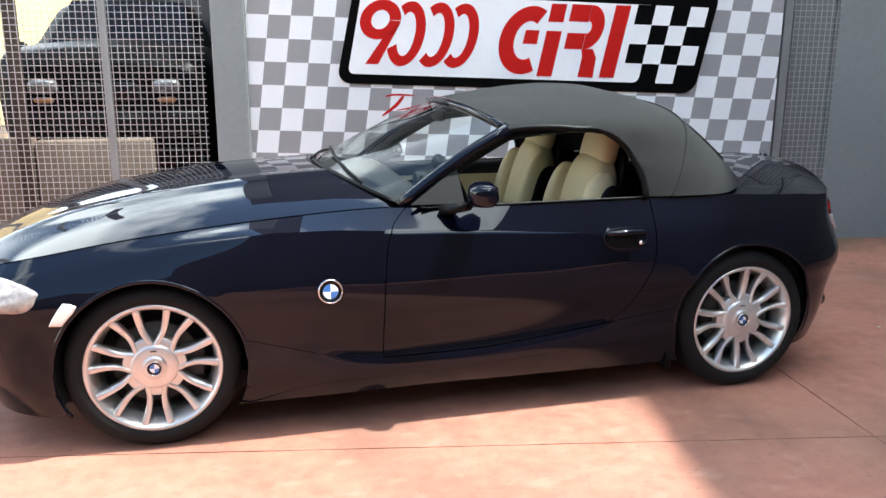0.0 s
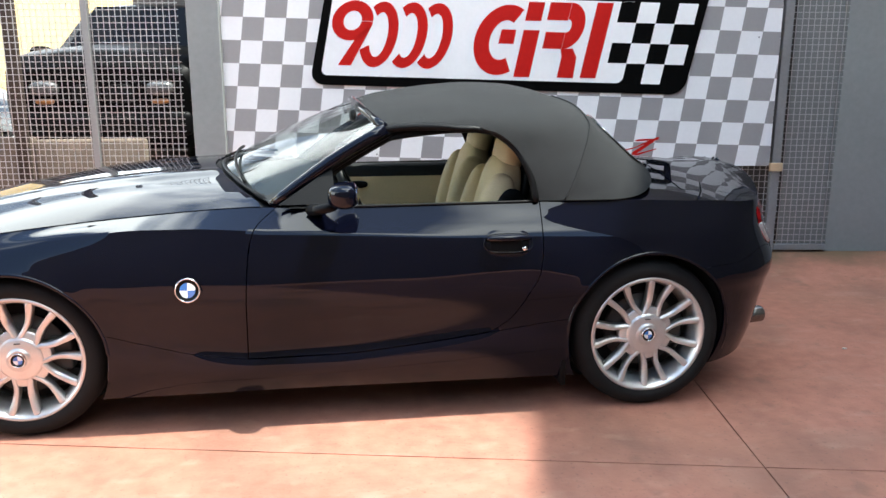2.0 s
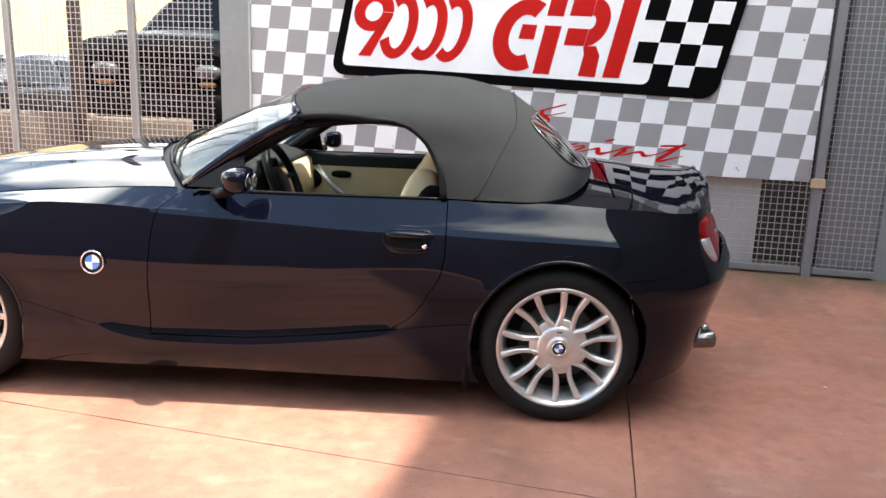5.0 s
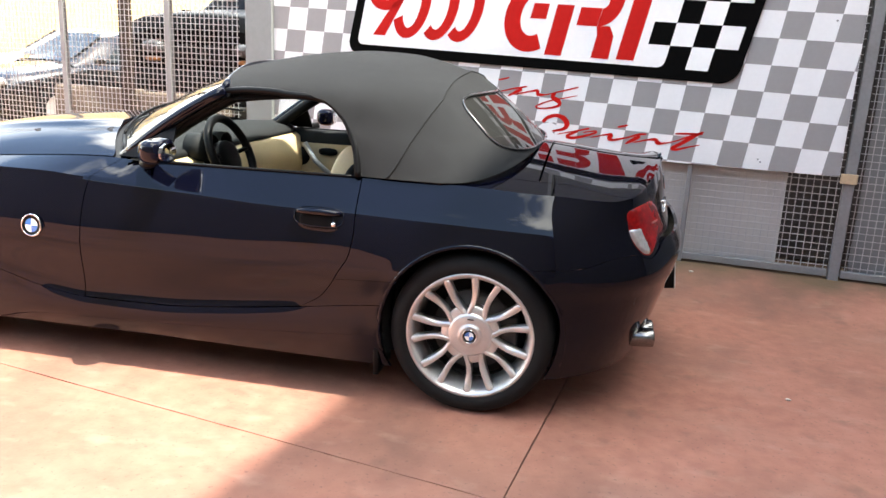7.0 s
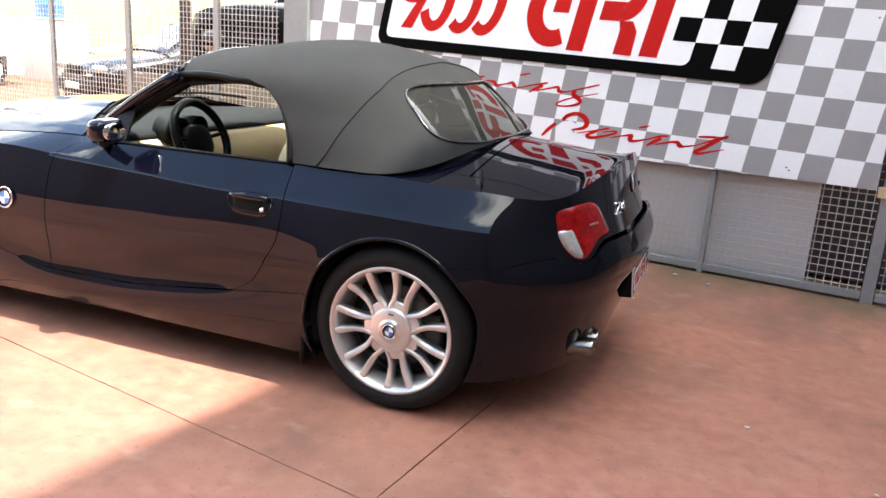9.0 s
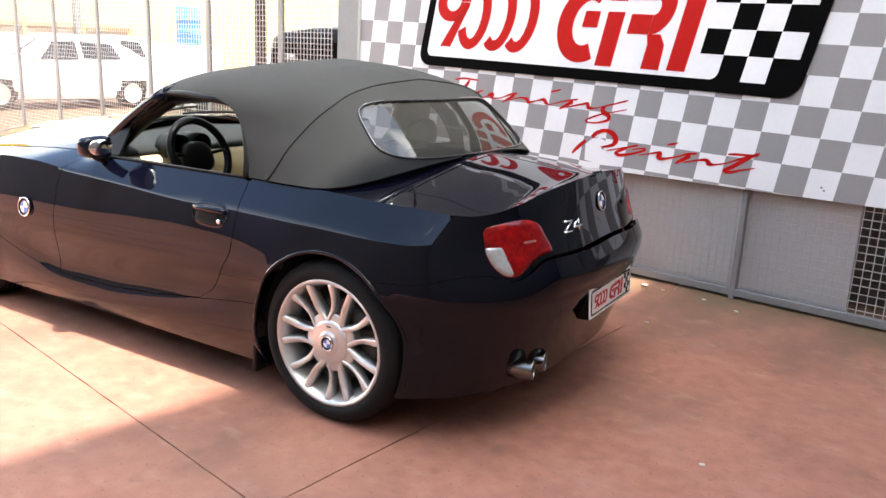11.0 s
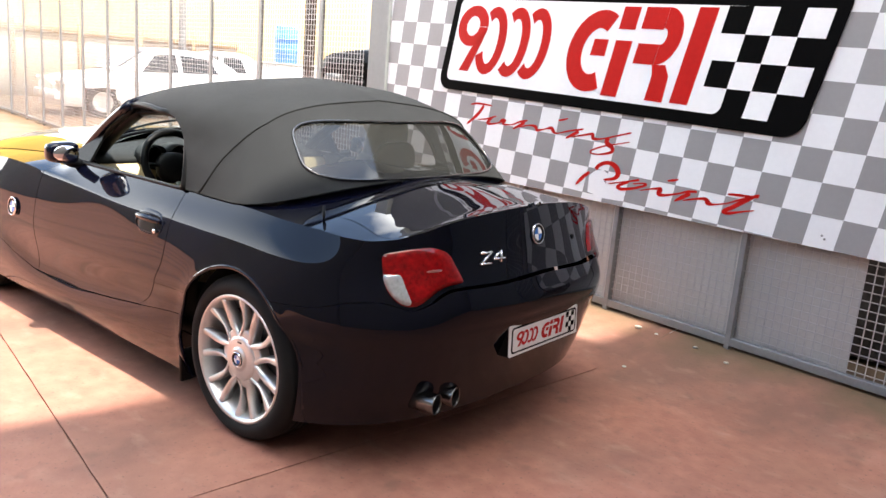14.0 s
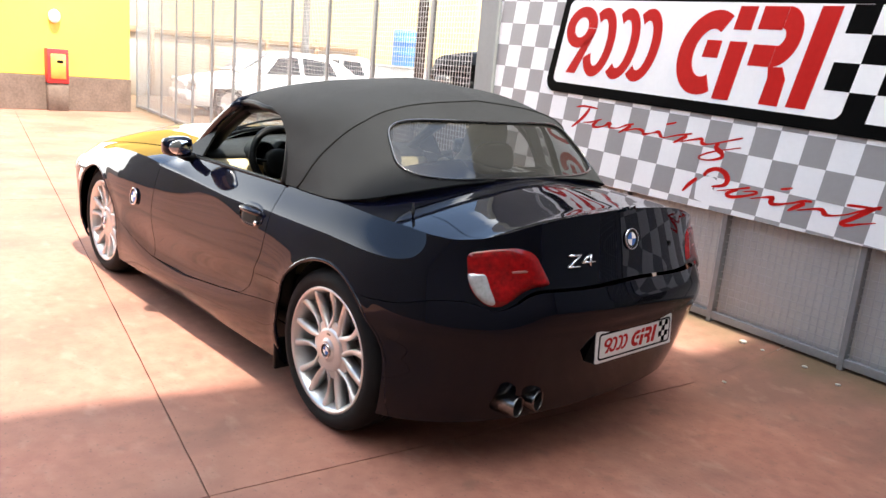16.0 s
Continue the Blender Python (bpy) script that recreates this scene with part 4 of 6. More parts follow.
def clip(poly, keep):
    out = []
    for a, b in zip(poly, poly[1:] + poly[:1]):
        fa, fb = keep(a), keep(b)
        if fa >= 0:
            out.append(a)
        if fa * fb < 0:
            s = fa / (fa - fb)
            out.append((lerp(a[0], b[0], s), lerp(a[1], b[1], s)))
    return out


for j in range(-4, 11):
    for i in range(-26, 10):
        if (i + j) % 2 == 0:
            continue
        z0, z1 = AZ + j * PZ, AZ + (j + 1) * PZ
        u = AU + i * PU
        poly = fall([(u + SLANT * (z0 - AZ), z0), (u + PU + SLANT * (z0 - AZ), z0), (u + PU + SLANT * (z1 - AZ), z1), (u + SLANT * (z1 - AZ), z1)])
        for keep in (lambda p: p[0] - U0 - 0.002, lambda p: U1 - 0.002 - p[0], lambda p: p[1] - Z0 - 0.002, lambda p: Z1 - 0.002 - p[1]):
            poly = clip(poly, keep) if poly else poly
        if len(poly) > 2:
            part("check", plate(bmesh.new(), poly, -0.0528, -0.051), BOARD_GREY, board, smooth=False)
for u, z in ((1.38, 0.78), (1.395, 0.765), (1.70, 1.62), (-1.0, 0.80)):
    part("screw", lathe(bmesh.new(), [(0, -0.0555), (0.004, -0.0550), (0.006, -0.0525), (0.006, -0.050)], 12, "y", (u, 0, z)), STEEL, board)


def slanted(u0, u1, z0, z1, r, n=8, k=0.21):
    """A rounded parallelogram; u at its lower edge."""
    pts = []
    for cu, cz, a0 in ((u1 - r, z0 + r, -90), (u1 - r, z1 - r, 0), (u0 + r, z1 - r, 90), (u0 + r, z0 + r, 180)):
        for i in range(n + 1):
            a = radians(a0 + 90 * i / n)
            u, z = cu + r * math.cos(a), cz + r * math.sin(a)
            pts.append((u + k * (z - z0), z))
    return pts


sign = thing("logo_sign", "slanted white sign with thick black border and red shapes", "sign", at=FENCE)
part("border", plate(bmesh.new(), fall(slanted(-1.470, 1.190, 1.222, 1.965, 0.10)), -0.064, -0.0535), SIGN_BLACK, sign, smooth=False)
part("field", plate(bmesh.new(), fall(slanted(-1.388, 0.748, 1.290, 1.845, 0.045, k=0.195)), -0.0662, -0.0632), BOARD_WHITE, sign, smooth=False)
SQ, SR, SK = 0.1343, 0.1385, 0.195
for r in range(4):
    for c in range(-1 if r in (1, 3) else 0, 3):
        white = (r + c) % 2 == 1
        if not white and c != -1:
            continue
        z0 = 1.290 + r * SR
        u = 0.748 + c * SQ + SK * (z0 - 1.290)
        quad = fall([(u, z0), (u + SQ, z0), (u + SQ + SK * SR, z0 + SR), (u + SK * SR, z0 + SR)])
        part("square", plate(bmesh.new(), quad, -0.0668, -0.0634), BOARD_WHITE if white else SIGN_BLACK, sign, smooth=False)


RED_SHAPES = []


def red(outline):
    RED_SHAPES.append(outline)
    part("red_shape", plate(bmesh.new(), fall(outline), -0.0682, -0.0660), SIGN_RED, sign, smooth=False)


def lean(pts, zb=1.34):
    return [(u + 0.21 * (z - zb), z) for u, z in pts]


def arc_band(cu, cz, ru, rz, t_u, t_z, a0, a1, n=18):
    out = [(cu + ru * math.cos(radians(lerp(a0, a1, i / n))), cz + rz * math.sin(radians(lerp(a0, a1, i / n)))) for i in range(n + 1)]
    inn = [(cu + (ru - t_u) * math.cos(radians(lerp(a1, a0, i / n))), cz + (rz - t_z) * math.sin(radians(lerp(a1, a0, i / n)))) for i in range(n + 1)]
    return out + inn


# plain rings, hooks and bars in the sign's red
red(lean(arc_band(-1.220, 1.668, 0.143, 0.136, 0.080, 0.070, 0, 358, 30)))
red(lean([(-1.269, 1.362), (-1.178, 1.362), (-1.079, 1.64), (-1.165, 1.575)]))
for cu, a0 in ((-1.020, -152), (-0.816, -126), (-0.639, -126)):
    red(lean(arc_band(cu, 1.577, 0.132, 0.224, 0.070, 0.072, a0, 124, 26)))
red(lean(arc_band(-0.145, 1.564, 0.202, 0.240, 0.107, 0.105, 60, 298, 30)))
for u0, z0, z1 in ((-0.017, 1.315, 1.637), (-0.022, 1.70, 1.826), (0.452, 1.320, 1.834)):
    red(lean([(u0, z0), (u0 + 0.112, z0), (u0 + 0.112, z1), (u0, z1)]))
red(lean([(-0.174, 1.540), (-0.067, 1.540), (-0.070, 1.637), (-0.170, 1.637)]))
red(lean([(0.128, 1.708), (0.275, 1.708), (0.275, 1.828), (0.128, 1.828)]))
red(lean([(0.140, 1.515), (0.275, 1.515), (0.275, 1.628), (0.140, 1.628)]))
red(lean(arc_band(0.277, 1.672, 0.124, 0.157, 0.092, 0.112, -90, 90, 20)))
red(lean([(0.290, 1.318), (0.405, 1.316), (0.395, 1.46), (0.355, 1.52), (0.270, 1.516), (0.290, 1.46)]))


def brush(points, parent):
    """One stroke of the brush script: a thin raised ribbon through (u, z, half width in mm)."""
    pts = [Vector(p) for p in points]
    n = max(8, 6 * (len(pts) - 1))
    mid = [blend(pts, k / n) for k in range(n + 1)]
    left, right = [], []
    for k, p in enumerate(mid):
        d = mid[min(k + 1, n)] - mid[max(k - 1, 0)]
        w = 0.00135 * max(1.0, p.z) * (0.35 if k in (0, n) else 1.0)
        nu, nz = -d.y, d.x
        size = math.hypot(nu, nz) or 1.0
        left.append((p.x + nu / size * w, p.y + nz / size * w))
        right.append((p.x - nu / size * w, p.y - nz / size * w))
    bm = bmesh.new()
    rows = [[Vector((u, y, z)) for u, z in edge] for edge, y in ((left, -0.0526), (left, -0.0542), (right, -0.0542), (right, -0.0526))]
    part("brush_stroke", sheet(rows, bm, lambda p: Vector((0, -1, 0))), SIGN_RED, parent, "red brush script stroke", smooth=False)


for stroke in (
    ((-1.122, 1.204, 3.5), (-1.047, 1.216, 5.2), (-0.913, 1.210, 3.5)),
    ((-0.992, 1.207, 7.0), (-1.048, 1.140, 8.8), (-1.149, 1.064, 4.4)),
    ((-1.043, 1.106, 2.1), (-0.959, 1.118, 4.4), (-0.867, 1.145, 3.5)),
    ((-0.902, 1.131, 4.4), (-0.945, 1.096, 8.8), (-0.907, 1.088, 5.2), (-0.841, 1.103, 3.5), (-0.812, 1.120, 8.8), (-0.782, 1.123, 7.0), (-0.799, 1.099, 5.2), (-0.719, 1.103, 2.6), (-0.648, 1.129, 5.2), (-0.582, 1.143, 4.4)),
    ((-0.604, 1.129, 7.0), (-0.645, 1.107, 7.0), (-0.705, 1.075, 3.5)),
    ((-0.657, 1.091, 2.6), (-0.563, 1.115, 3.5), (-0.506, 1.110, 7.9), (-0.493, 1.090, 7.0), (-0.430, 1.104, 2.6), (-0.377, 1.116, 7.9), (-0.356, 1.097, 8.8), (-0.327, 1.088, 2.6), (-0.229, 1.114, 3.5), (-0.121, 1.136, 4.4)),
    ((-0.326, 1.169, 3.5), (-0.287, 1.178, 4.4), (-0.249, 1.189, 2.6)),
    ((-0.156, 1.118, 7.9), (-0.204, 1.092, 7.0), (-0.253, 1.066, 3.5)),
    ((-0.202, 1.079, 2.6), (-0.099, 1.105, 4.4), (-0.050, 1.113, 7.0), (-0.043, 1.090, 8.8), (0.007, 1.090, 3.1), (0.103, 1.116, 3.5), (0.225, 1.152, 3.9)),
    ((0.073, 1.106, 7.0), (0.057, 1.077, 10.5), (0.102, 1.049, 10.5), (0.098, 1.022, 7.0), (0.021, 1.000, 3.5), (-0.041, 0.999, 3.5), (-0.047, 1.014, 3.5), (0.033, 1.049, 3.5), (0.129, 1.074, 2.6), (0.222, 1.097, 2.1)),
):
    brush(stroke, board)
for stroke in (
    ((-0.039, 0.884, 7.0), (-0.088, 0.842, 8.8), (-0.132, 0.792, 4.4)),
    ((0.003, 0.907, 8.8), (0.031, 0.938, 8.8), (0.088, 0.958, 8.8), (0.142, 0.944, 12.2), (0.168, 0.907, 13.1), (0.146, 0.873, 7.9), (0.069, 0.853, 3.5)),
    ((0.108, 0.835, 2.1), (0.241, 0.869, 3.5), (0.321, 0.890, 5.2)),
    ((0.249, 0.865, 4.4), (0.191, 0.840, 7.0), (0.178, 0.824, 7.9), (0.218, 0.819, 7.0), (0.303, 0.841, 5.2), (0.366, 0.867, 5.2), (0.346, 0.874, 3.5), (0.280, 0.860, 2.6)),
    ((0.331, 0.830, 2.1), (0.413, 0.853, 3.5), (0.466, 0.860, 7.9), (0.456, 0.836, 10.5), (0.486, 0.828, 6.1), (0.574, 0.851, 3.5), (0.638, 0.874, 5.2), (0.691, 0.881, 4.4)),
    ((0.503, 0.913, 3.5), (0.537, 0.921, 4.9), (0.570, 0.931, 2.6)),
    ((0.653, 0.865, 7.9), (0.610, 0.839, 8.8), (0.563, 0.809, 3.5)),
    ((0.613, 0.821, 2.6), (0.704, 0.846, 4.4), (0.749, 0.850, 7.9), (0.765, 0.834, 10.5), (0.795, 0.830, 4.4), (0.872, 0.850, 2.6), (0.944, 0.882, 4.4), (1.042, 0.921, 5.2)),
    ((0.869, 0.898, 3.5), (0.924, 0.903, 5.2), (1.038, 0.908, 3.5)),
    ((1.014, 0.907, 5.2), (0.966, 0.878, 8.8), (0.906, 0.835, 8.8), (0.858, 0.805, 7.0), (0.887, 0.799, 6.1), (0.955, 0.819, 3.5), (1.027, 0.839, 2.1)),
):
    brush(stroke, board)
# a torn corner of the print below the script
part("torn_flap", plate(bmesh.new(), [(-0.037, 0.762), (0.081, 0.742), (0.202, 0.745), (0.144, 0.788), (0.074, 0.845), (0.108, 0.861), (0.112, 0.885), (0.059, 0.912), (0.004, 0.900), (-0.040, 0.863)], -0.0536, -0.0522), BOARD_WHITE, board, smooth=False)

# ---- fence running on to the yellow building ----
far_fence = thing("long_fence", "long galvanised wire fence with slim posts along the yard", "fence", kind="structure", at=FENCE_FAR)
PITCH = 1.08
for k in range(12):
    u = -k * PITCH
    thick = 0.024 if k < 2 else 0.018
    bar_box("post", (u - thick, -0.02, 0.0), (u + thick, 0.02, 2.7), STEEL, far_fence)
    if k < 11:
        wire_mesh("wire_mesh", u - PITCH + 0.02, u - 0.02, 0.08, 2.65, far_fence)
        bar_box("bottom_rail", (u - PITCH + 0.03, -0.018, 0.03), (u - 0.03, 0.018, 0.08), STEEL, far_fence)
wire_mesh("wire_mesh", 0.02, 0.66, 0.08, 2.65, far_fence)
bar_box("bottom_rail", (0.03, -0.018, 0.03), (0.66, 0.018, 0.08), STEEL, far_fence)

# ---- buildings ----
YELLOW = material("yellow_render", (0.66, 0.43, 0.08), 0.85, 0, 0.08, 0.8, 30, bump=0.1, bump_scale=80)
PLINTH = material("rough_plinth", (0.15, 0.105, 0.08), 0.95, 0, 0.25, 4, 25, bump=0.7, bump_scale=18)
OCHRE = material("ochre_render", (0.70, 0.50, 0.24), 0.85, 0, 0.12, 0.7, 30, bump=0.1, bump_scale=60)
# unseen walls, coloured near black so the car's paint mirrors shade
SHADE = material("dark_unseen_render", (0.09, 0.085, 0.078), 0.9, 0, 0.15, 0.6, 20, bump=0.1, bump_scale=50)
yb = thing("yellow_building", "yellow rendered building with rough brown plinth", "building", kind="structure")
bar_box("wall", (-15.0, 1.9, 0.635), (-13.6, 4.27, 6.0), YELLOW, yb, 0.01)
bar_box("plinth", (-15.0, 1.9, 0.0), (-13.57, 4.28, 0.63), PLINTH, yb, 0.01)
# unseen building: its top edge casts the yard's shade, its notch admits sun
rb = thing("unseen_yard_building", "tall dark building, unseen, set to cast the yard's shade", "building", kind="structure")
bm = bmesh.new()
SHED_Z, SHED_X = 12.0, -0.30 + 12.0 * SUN.x / SUN.z
poly = [(SHED_X - 0.22 * 8.0 + 0.05, -8.0), (SHED_X + 0.22 * 1.2, 1.12), (SHED_X + 0.22 * 1.2 + 0.42, 1.12), (SHED_X + 0.22 * 2.3 + 0.35, 2.25), (SHED_X + 8, 2.25), (SHED_X + 8, -8.0)]
vs = [[bm.verts.new((x, y, z)) for x, y in poly] for z in (0, SHED_Z)]
bm.faces.new(vs[0])
bm.faces.new(vs[1])
for k in range(6):
    bm.faces.new((vs[0][k], vs[0][(k + 1) % 6], vs[1][(k + 1) % 6], vs[1][k]))
bmesh.ops.recalc_face_normals(bm, faces=bm.faces)
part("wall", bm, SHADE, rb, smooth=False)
# unseen building added so the car's side mirrors something dark
sb = thing("unseen_opposite_building", "dark building across the yard, unseen, added for reflections", "building", kind="structure")
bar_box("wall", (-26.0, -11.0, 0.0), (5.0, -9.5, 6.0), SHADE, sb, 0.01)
bb = thing("back_building", "ochre rendered house behind the parked cars", "building", kind="structure")
bb.matrix_basis = Matrix.Translation((-16, 15, 0)) @ Matrix.Rotation(radians(30), 4, "Z")
bar_box("wall", (-16.0, 0.0, 0.0), (16.0, 1.0, 4.5), OCHRE, bb, 0.01)


# ---- details on the roadster's body ----
def normal_at(x, v):
    a, b = Vector(skin(x - 0.004, v)), Vector(skin(x + 0.004, v))
    c, d = Vector(skin(x, v - 0.004)), Vector(skin(x, v + 0.004))
    n = (b - a).cross(d - c).normalized()
    return n if n.y > 0 or n.x > 0.5 else -n


def patch(side, xc, vc, rx, rv, lift, power=4.0, tilt=0.0, squeeze=None, rings=7, seg=40):
    """A rounded lens lying on the skin, raised at its middle."""
    bm = bmesh.new()
    rows = []
    for j in range(rings + 1):
        r = j / rings
        row = []
        for i in range(seg + 1):
            a = math.tau * i / seg
            cx = math.copysign(abs(math.cos(a)) ** (2 / power), math.cos(a)) * r
            cv = math.copysign(abs(math.sin(a)) ** (2 / power), math.sin(a)) * r
            if squeeze:
                cx, cv = squeeze(cx, cv)
            x, v = xc + rx * cx + tilt * cv, vc + rv * cv
            p = Vector(skin(x, min(max(v, 0.005), 0.995)))
            p += normal_at(x, min(max(v, 0.01), 0.99)) * (lift * (1 - r ** 6) - 0.002 * (r == 1))
            row.append(world_point(p, side))
        rows.append(row)
    sheet(rows, bm)
    bmesh.ops.remove_doubles(bm, verts=bm.verts, dist=1e-5)
    bm.normal_update()
    if sum(f.normal.dot(out_of_car(f.calc_center_median())) for f in bm.faces) < 0:
        bmesh.ops.reverse_faces(bm, faces=bm.faces)
    return bm


def lens(side, outline, lift, per=5, rings=8):
    """A lens on the skin within a smooth closed outline of (station, level), raised inside its edge."""
    n = len(outline)
    edge = []
    for i in range(n):
        p0, p1, p2, p3 = (Vector(outline[(i + k) % n]) for k in (-1, 0, 1, 2))
        for j in range(per):
            f = j / per
            edge.append(0.5 * (2 * p1 + (p2 - p0) * f + (2 * p0 - 5 * p1 + 4 * p2 - p3) * f * f + (3 * p1 - p0 - 3 * p2 + p3) * f ** 3))
    mid = sum(edge, Vector((0, 0))) / len(edge)
    rows = []
    for j in range(rings + 1):
        r = j / rings
        row = []
        for e in edge + edge[:1]:
            q = mid.lerp(e, r)
            v = min(max(q.y, 0.01), 0.985)
            p = Vector(skin(q.x, v)) + normal_at(q.x, v) * (lift * (1 - r ** 8) - 0.003 * (r == 1))
            row.append(world_point(p, side))
        rows.append(row)
    bm = sheet(rows)
    bmesh.ops.remove_doubles(bm, verts=bm.verts, dist=1e-5)
    bm.normal_update()
    if sum(f.normal.dot(out_of_car(f.calc_center_median())) for f in bm.faces) < 0:
        bmesh.ops.reverse_faces(bm, faces=bm.faces)
    return bm


LAMP = [(0.552, 0.915), (0.555, 0.83), (0.565, 0.737), (0.590, 0.668), (0.628, 0.624), (0.672, 0.620), (0.712, 0.652), (0.753, 0.694), (0.792, 0.714), (0.836, 0.722), (0.842, 0.742), (0.822, 0.807), (0.792, 0.872), (0.740, 0.910), (0.690, 0.925), (0.610, 0.932)]
LAMP_CLEAR = [(0.563, 0.795), (0.594, 0.803), (0.624, 0.800), (0.644, 0.722), (0.660, 0.632), (0.628, 0.632), (0.594, 0.674), (0.570, 0.737)]
MARKER = [(-2.803, 0.359), (-2.800, 0.368), (-2.764, 0.487), (-2.760, 0.493), (-2.755, 0.490), (-2.731, 0.466), (-2.728, 0.460), (-2.731, 0.450), (-2.766, 0.359), (-2.770, 0.353), (-2.780, 0.354), (-2.798, 0.357)]
HEADLAMP = [(-2.985, 0.883), (-2.880, 0.772), (-2.820, 0.630), (-2.822, 0.560), (-2.834, 0.489), (-2.871, 0.451), (-2.947, 0.460), (-3.10, 0.49), (-3.22, 0.60), (-3.24, 0.75), (-3.12, 0.88)]
for side in (1, -1):
    lamp = part("tail_lamp", lens(side, LAMP, 0.012), RED_LENS, car, "red and clear tail lamp")
    part("clear_lens", lens(side, LAMP_CLEAR, 0.0145), CLEAR_LENS, lamp, "clear outer lens")
    part("lamp_strip", patch(side, 0.735, 0.797, 0.038, 0.009, 0.0135, 4.0), TRIM_PALE, lamp, "thin pale strip inside the lens")
    part("headlamp", lens(side, HEADLAMP, 0.010), HEAD_LENS, car, "clear glass headlamp")
    part("side_marker", lens(side, MARKER, 0.005, 3), AMBER, car, "pale side marker lens")

    # handle: a bowed bar over a black patch that stands for the pocket's shade, with a raised rim and a lock
    vh = level(-0.604, 0.729)
    part("handle_recess", patch(side, -0.604, vh, 0.098, 0.085, 0.0016, 3.4), PAINT, doors[side])
    part("pocket_shade", patch(side, -0.612, level(-0.612, 0.714), 0.076, 0.048, 0.0034, 3.2), BLACK, doors[side])
    ring = []
    for k in range(40):
        a = math.tau * k / 40
        cx, cz = (math.copysign(abs(f) ** 0.62, f) for f in (math.cos(a), math.sin(a)))
        x, z = -0.604 + 0.098 * cx, 0.729 + 0.036 * cz
        ring.append(world_point(Vector(skin(x, level(x, z))) + Vector((0, 0.0015, 0)), side))
    part("recess_rim", sweep(bmesh.new(), ring, 0.0026, 6, close=True), PAINT, doors[side])
    bar = []
    for k in range(17):
        s = k / 16
        x, z = lerp(-0.692, -0.514, s), 0.748 + 0.003 * math.sin(math.pi * s)
        p = Vector(skin(x, level(x, z))) + Vector((0, 0.004 + 0.018 * math.sin(math.pi * min(max(s, 0.01), 0.99)) ** 0.45, 0))
        bar.append(world_point(p, side))
    part("door_handle", sweep(bmesh.new(), bar, lambda s: 0.0135 * (0.62 + 0.38 * math.sin(math.pi * s) ** 0.5), 12, flat=1.0), PAINT, doors[side], "glossy navy bar handle")
    kp = world_point(Vector(skin(-0.540, level(-0.540, 0.707))) + Vector((0, 0.004, 0)), side)
    part("lock", tube(bmesh.new(), kp, kp + Vector((0, -0.010 * side, 0)), 0.010, 0.0085, 16), CHROME, doors[side])

    # emblem in a shallow dish on the fender
    vb = level(-1.84, 0.589)
    dish = part("emblem_dish", patch(side, -1.84, vb, 0.058, 0.058 * 0.9, 0.003, 2.0), PAINT, car)
    c = world_point(Vector(skin(-1.84, vb)) + Vector((0, 0.008, 0)), side)
    badge(dish, c, 0.046, Matrix.Rotation(0 if side == 1 else math.pi, 3, "Z") @ Matrix.Rotation(radians(-6), 3, "X"))

    # chrome strip along the door's top
    strip = [world_point(Vector(skin(x, 1.0)) + Vector((0, 0.001, 0.004)), side) for x in np.linspace(-1.44, -0.47, 14)]
    part("belt_strip", sweep(bmesh.new(), strip, 0.0055, 6), BLACK, doors[side])
    # triangular corner behind the windscreen pillar
    tri = [Vector((-1.50, 0.79, 0.885)), Vector((-1.28, 0.79, 0.885)), Vector((-1.29, 0.705, 1.02))]
    bm = bmesh.new()
    a = [bm.verts.new(world_point(p, side)) for p in tri]
    b = [bm.verts.new(world_point(p + Vector((0, -0.012, 0)), side)) for p in tri]
    bm.faces.new(a)
    bm.faces.new(b[::-1])
    for k in range(3):
        bm.faces.new((a[k], b[k], b[(k + 1) % 3], a[(k + 1) % 3]))
    bmesh.ops.recalc_face_normals(bm, faces=bm.faces)
    part("mirror_corner", bm, BLACK, doors[side], smooth=False)
    # mud flap lip behind the sill
    bm = box(bmesh.new(), Vector((-0.375, MID - side * 0.885, 0.115)) - ROOT if side == 1 else Vector((-0.375, MID + 0.70, 0.115)) - ROOT, Vector((-0.352, MID - 0.70, 0.25)) - ROOT if side == 1 else Vector((-0.352, MID + 0.885, 0.25)) - ROOT, 0.004)
    part("splash_guard", bm, BLACK, car)

# rear emblem, badge bars, plate, pipes, aerial


def tail_at(y, z):
    """Where the tail's skin lies at a distance from the middle and a height."""
    w = abs(MID - y)
    lo, hi = 0.2, 1.1
    for _ in range(20):
        m = (lo + hi) / 2
        if skin(m, level(m, z))[1] > w:
            lo = m
        else:
            hi = m
    return skin(lo, level(lo, z))[0]


badge(boot_lid, Vector((tail_at(MID, 0.843) + 0.004, MID, 0.843)) - ROOT, 0.040, Matrix.Rotation(math.pi / 2, 3, "Z") @ Matrix.Rotation(radians(-12), 3, "X"))
for a, b in (((0.508, 0.804), (0.562, 0.804)), ((0.556, 0.801), (0.508, 0.769)), ((0.500, 0.766), (0.552, 0.766)), ((0.612, 0.806), (0.570, 0.780)), ((0.568, 0.778), (0.630, 0.778)), ((0.614, 0.806), (0.604, 0.764))):
    ends = [Vector((tail_at(y, z) + 0.003, y, z)) - ROOT for y, z in (a, b)]
    part("badge_bar", sweep(bmesh.new(), ends, 0.0048, 6), CHROME, boot_lid, "small chrome badge bar")
x = tail_at(1.13, 0.80)
part("boot_lock", tube(bmesh.new(), Vector((x - 0.01, 1.13, 0.80)) - ROOT, Vector((x + 0.004, 1.13, 0.80)) - ROOT, 0.011), BLACK, boot_lid)

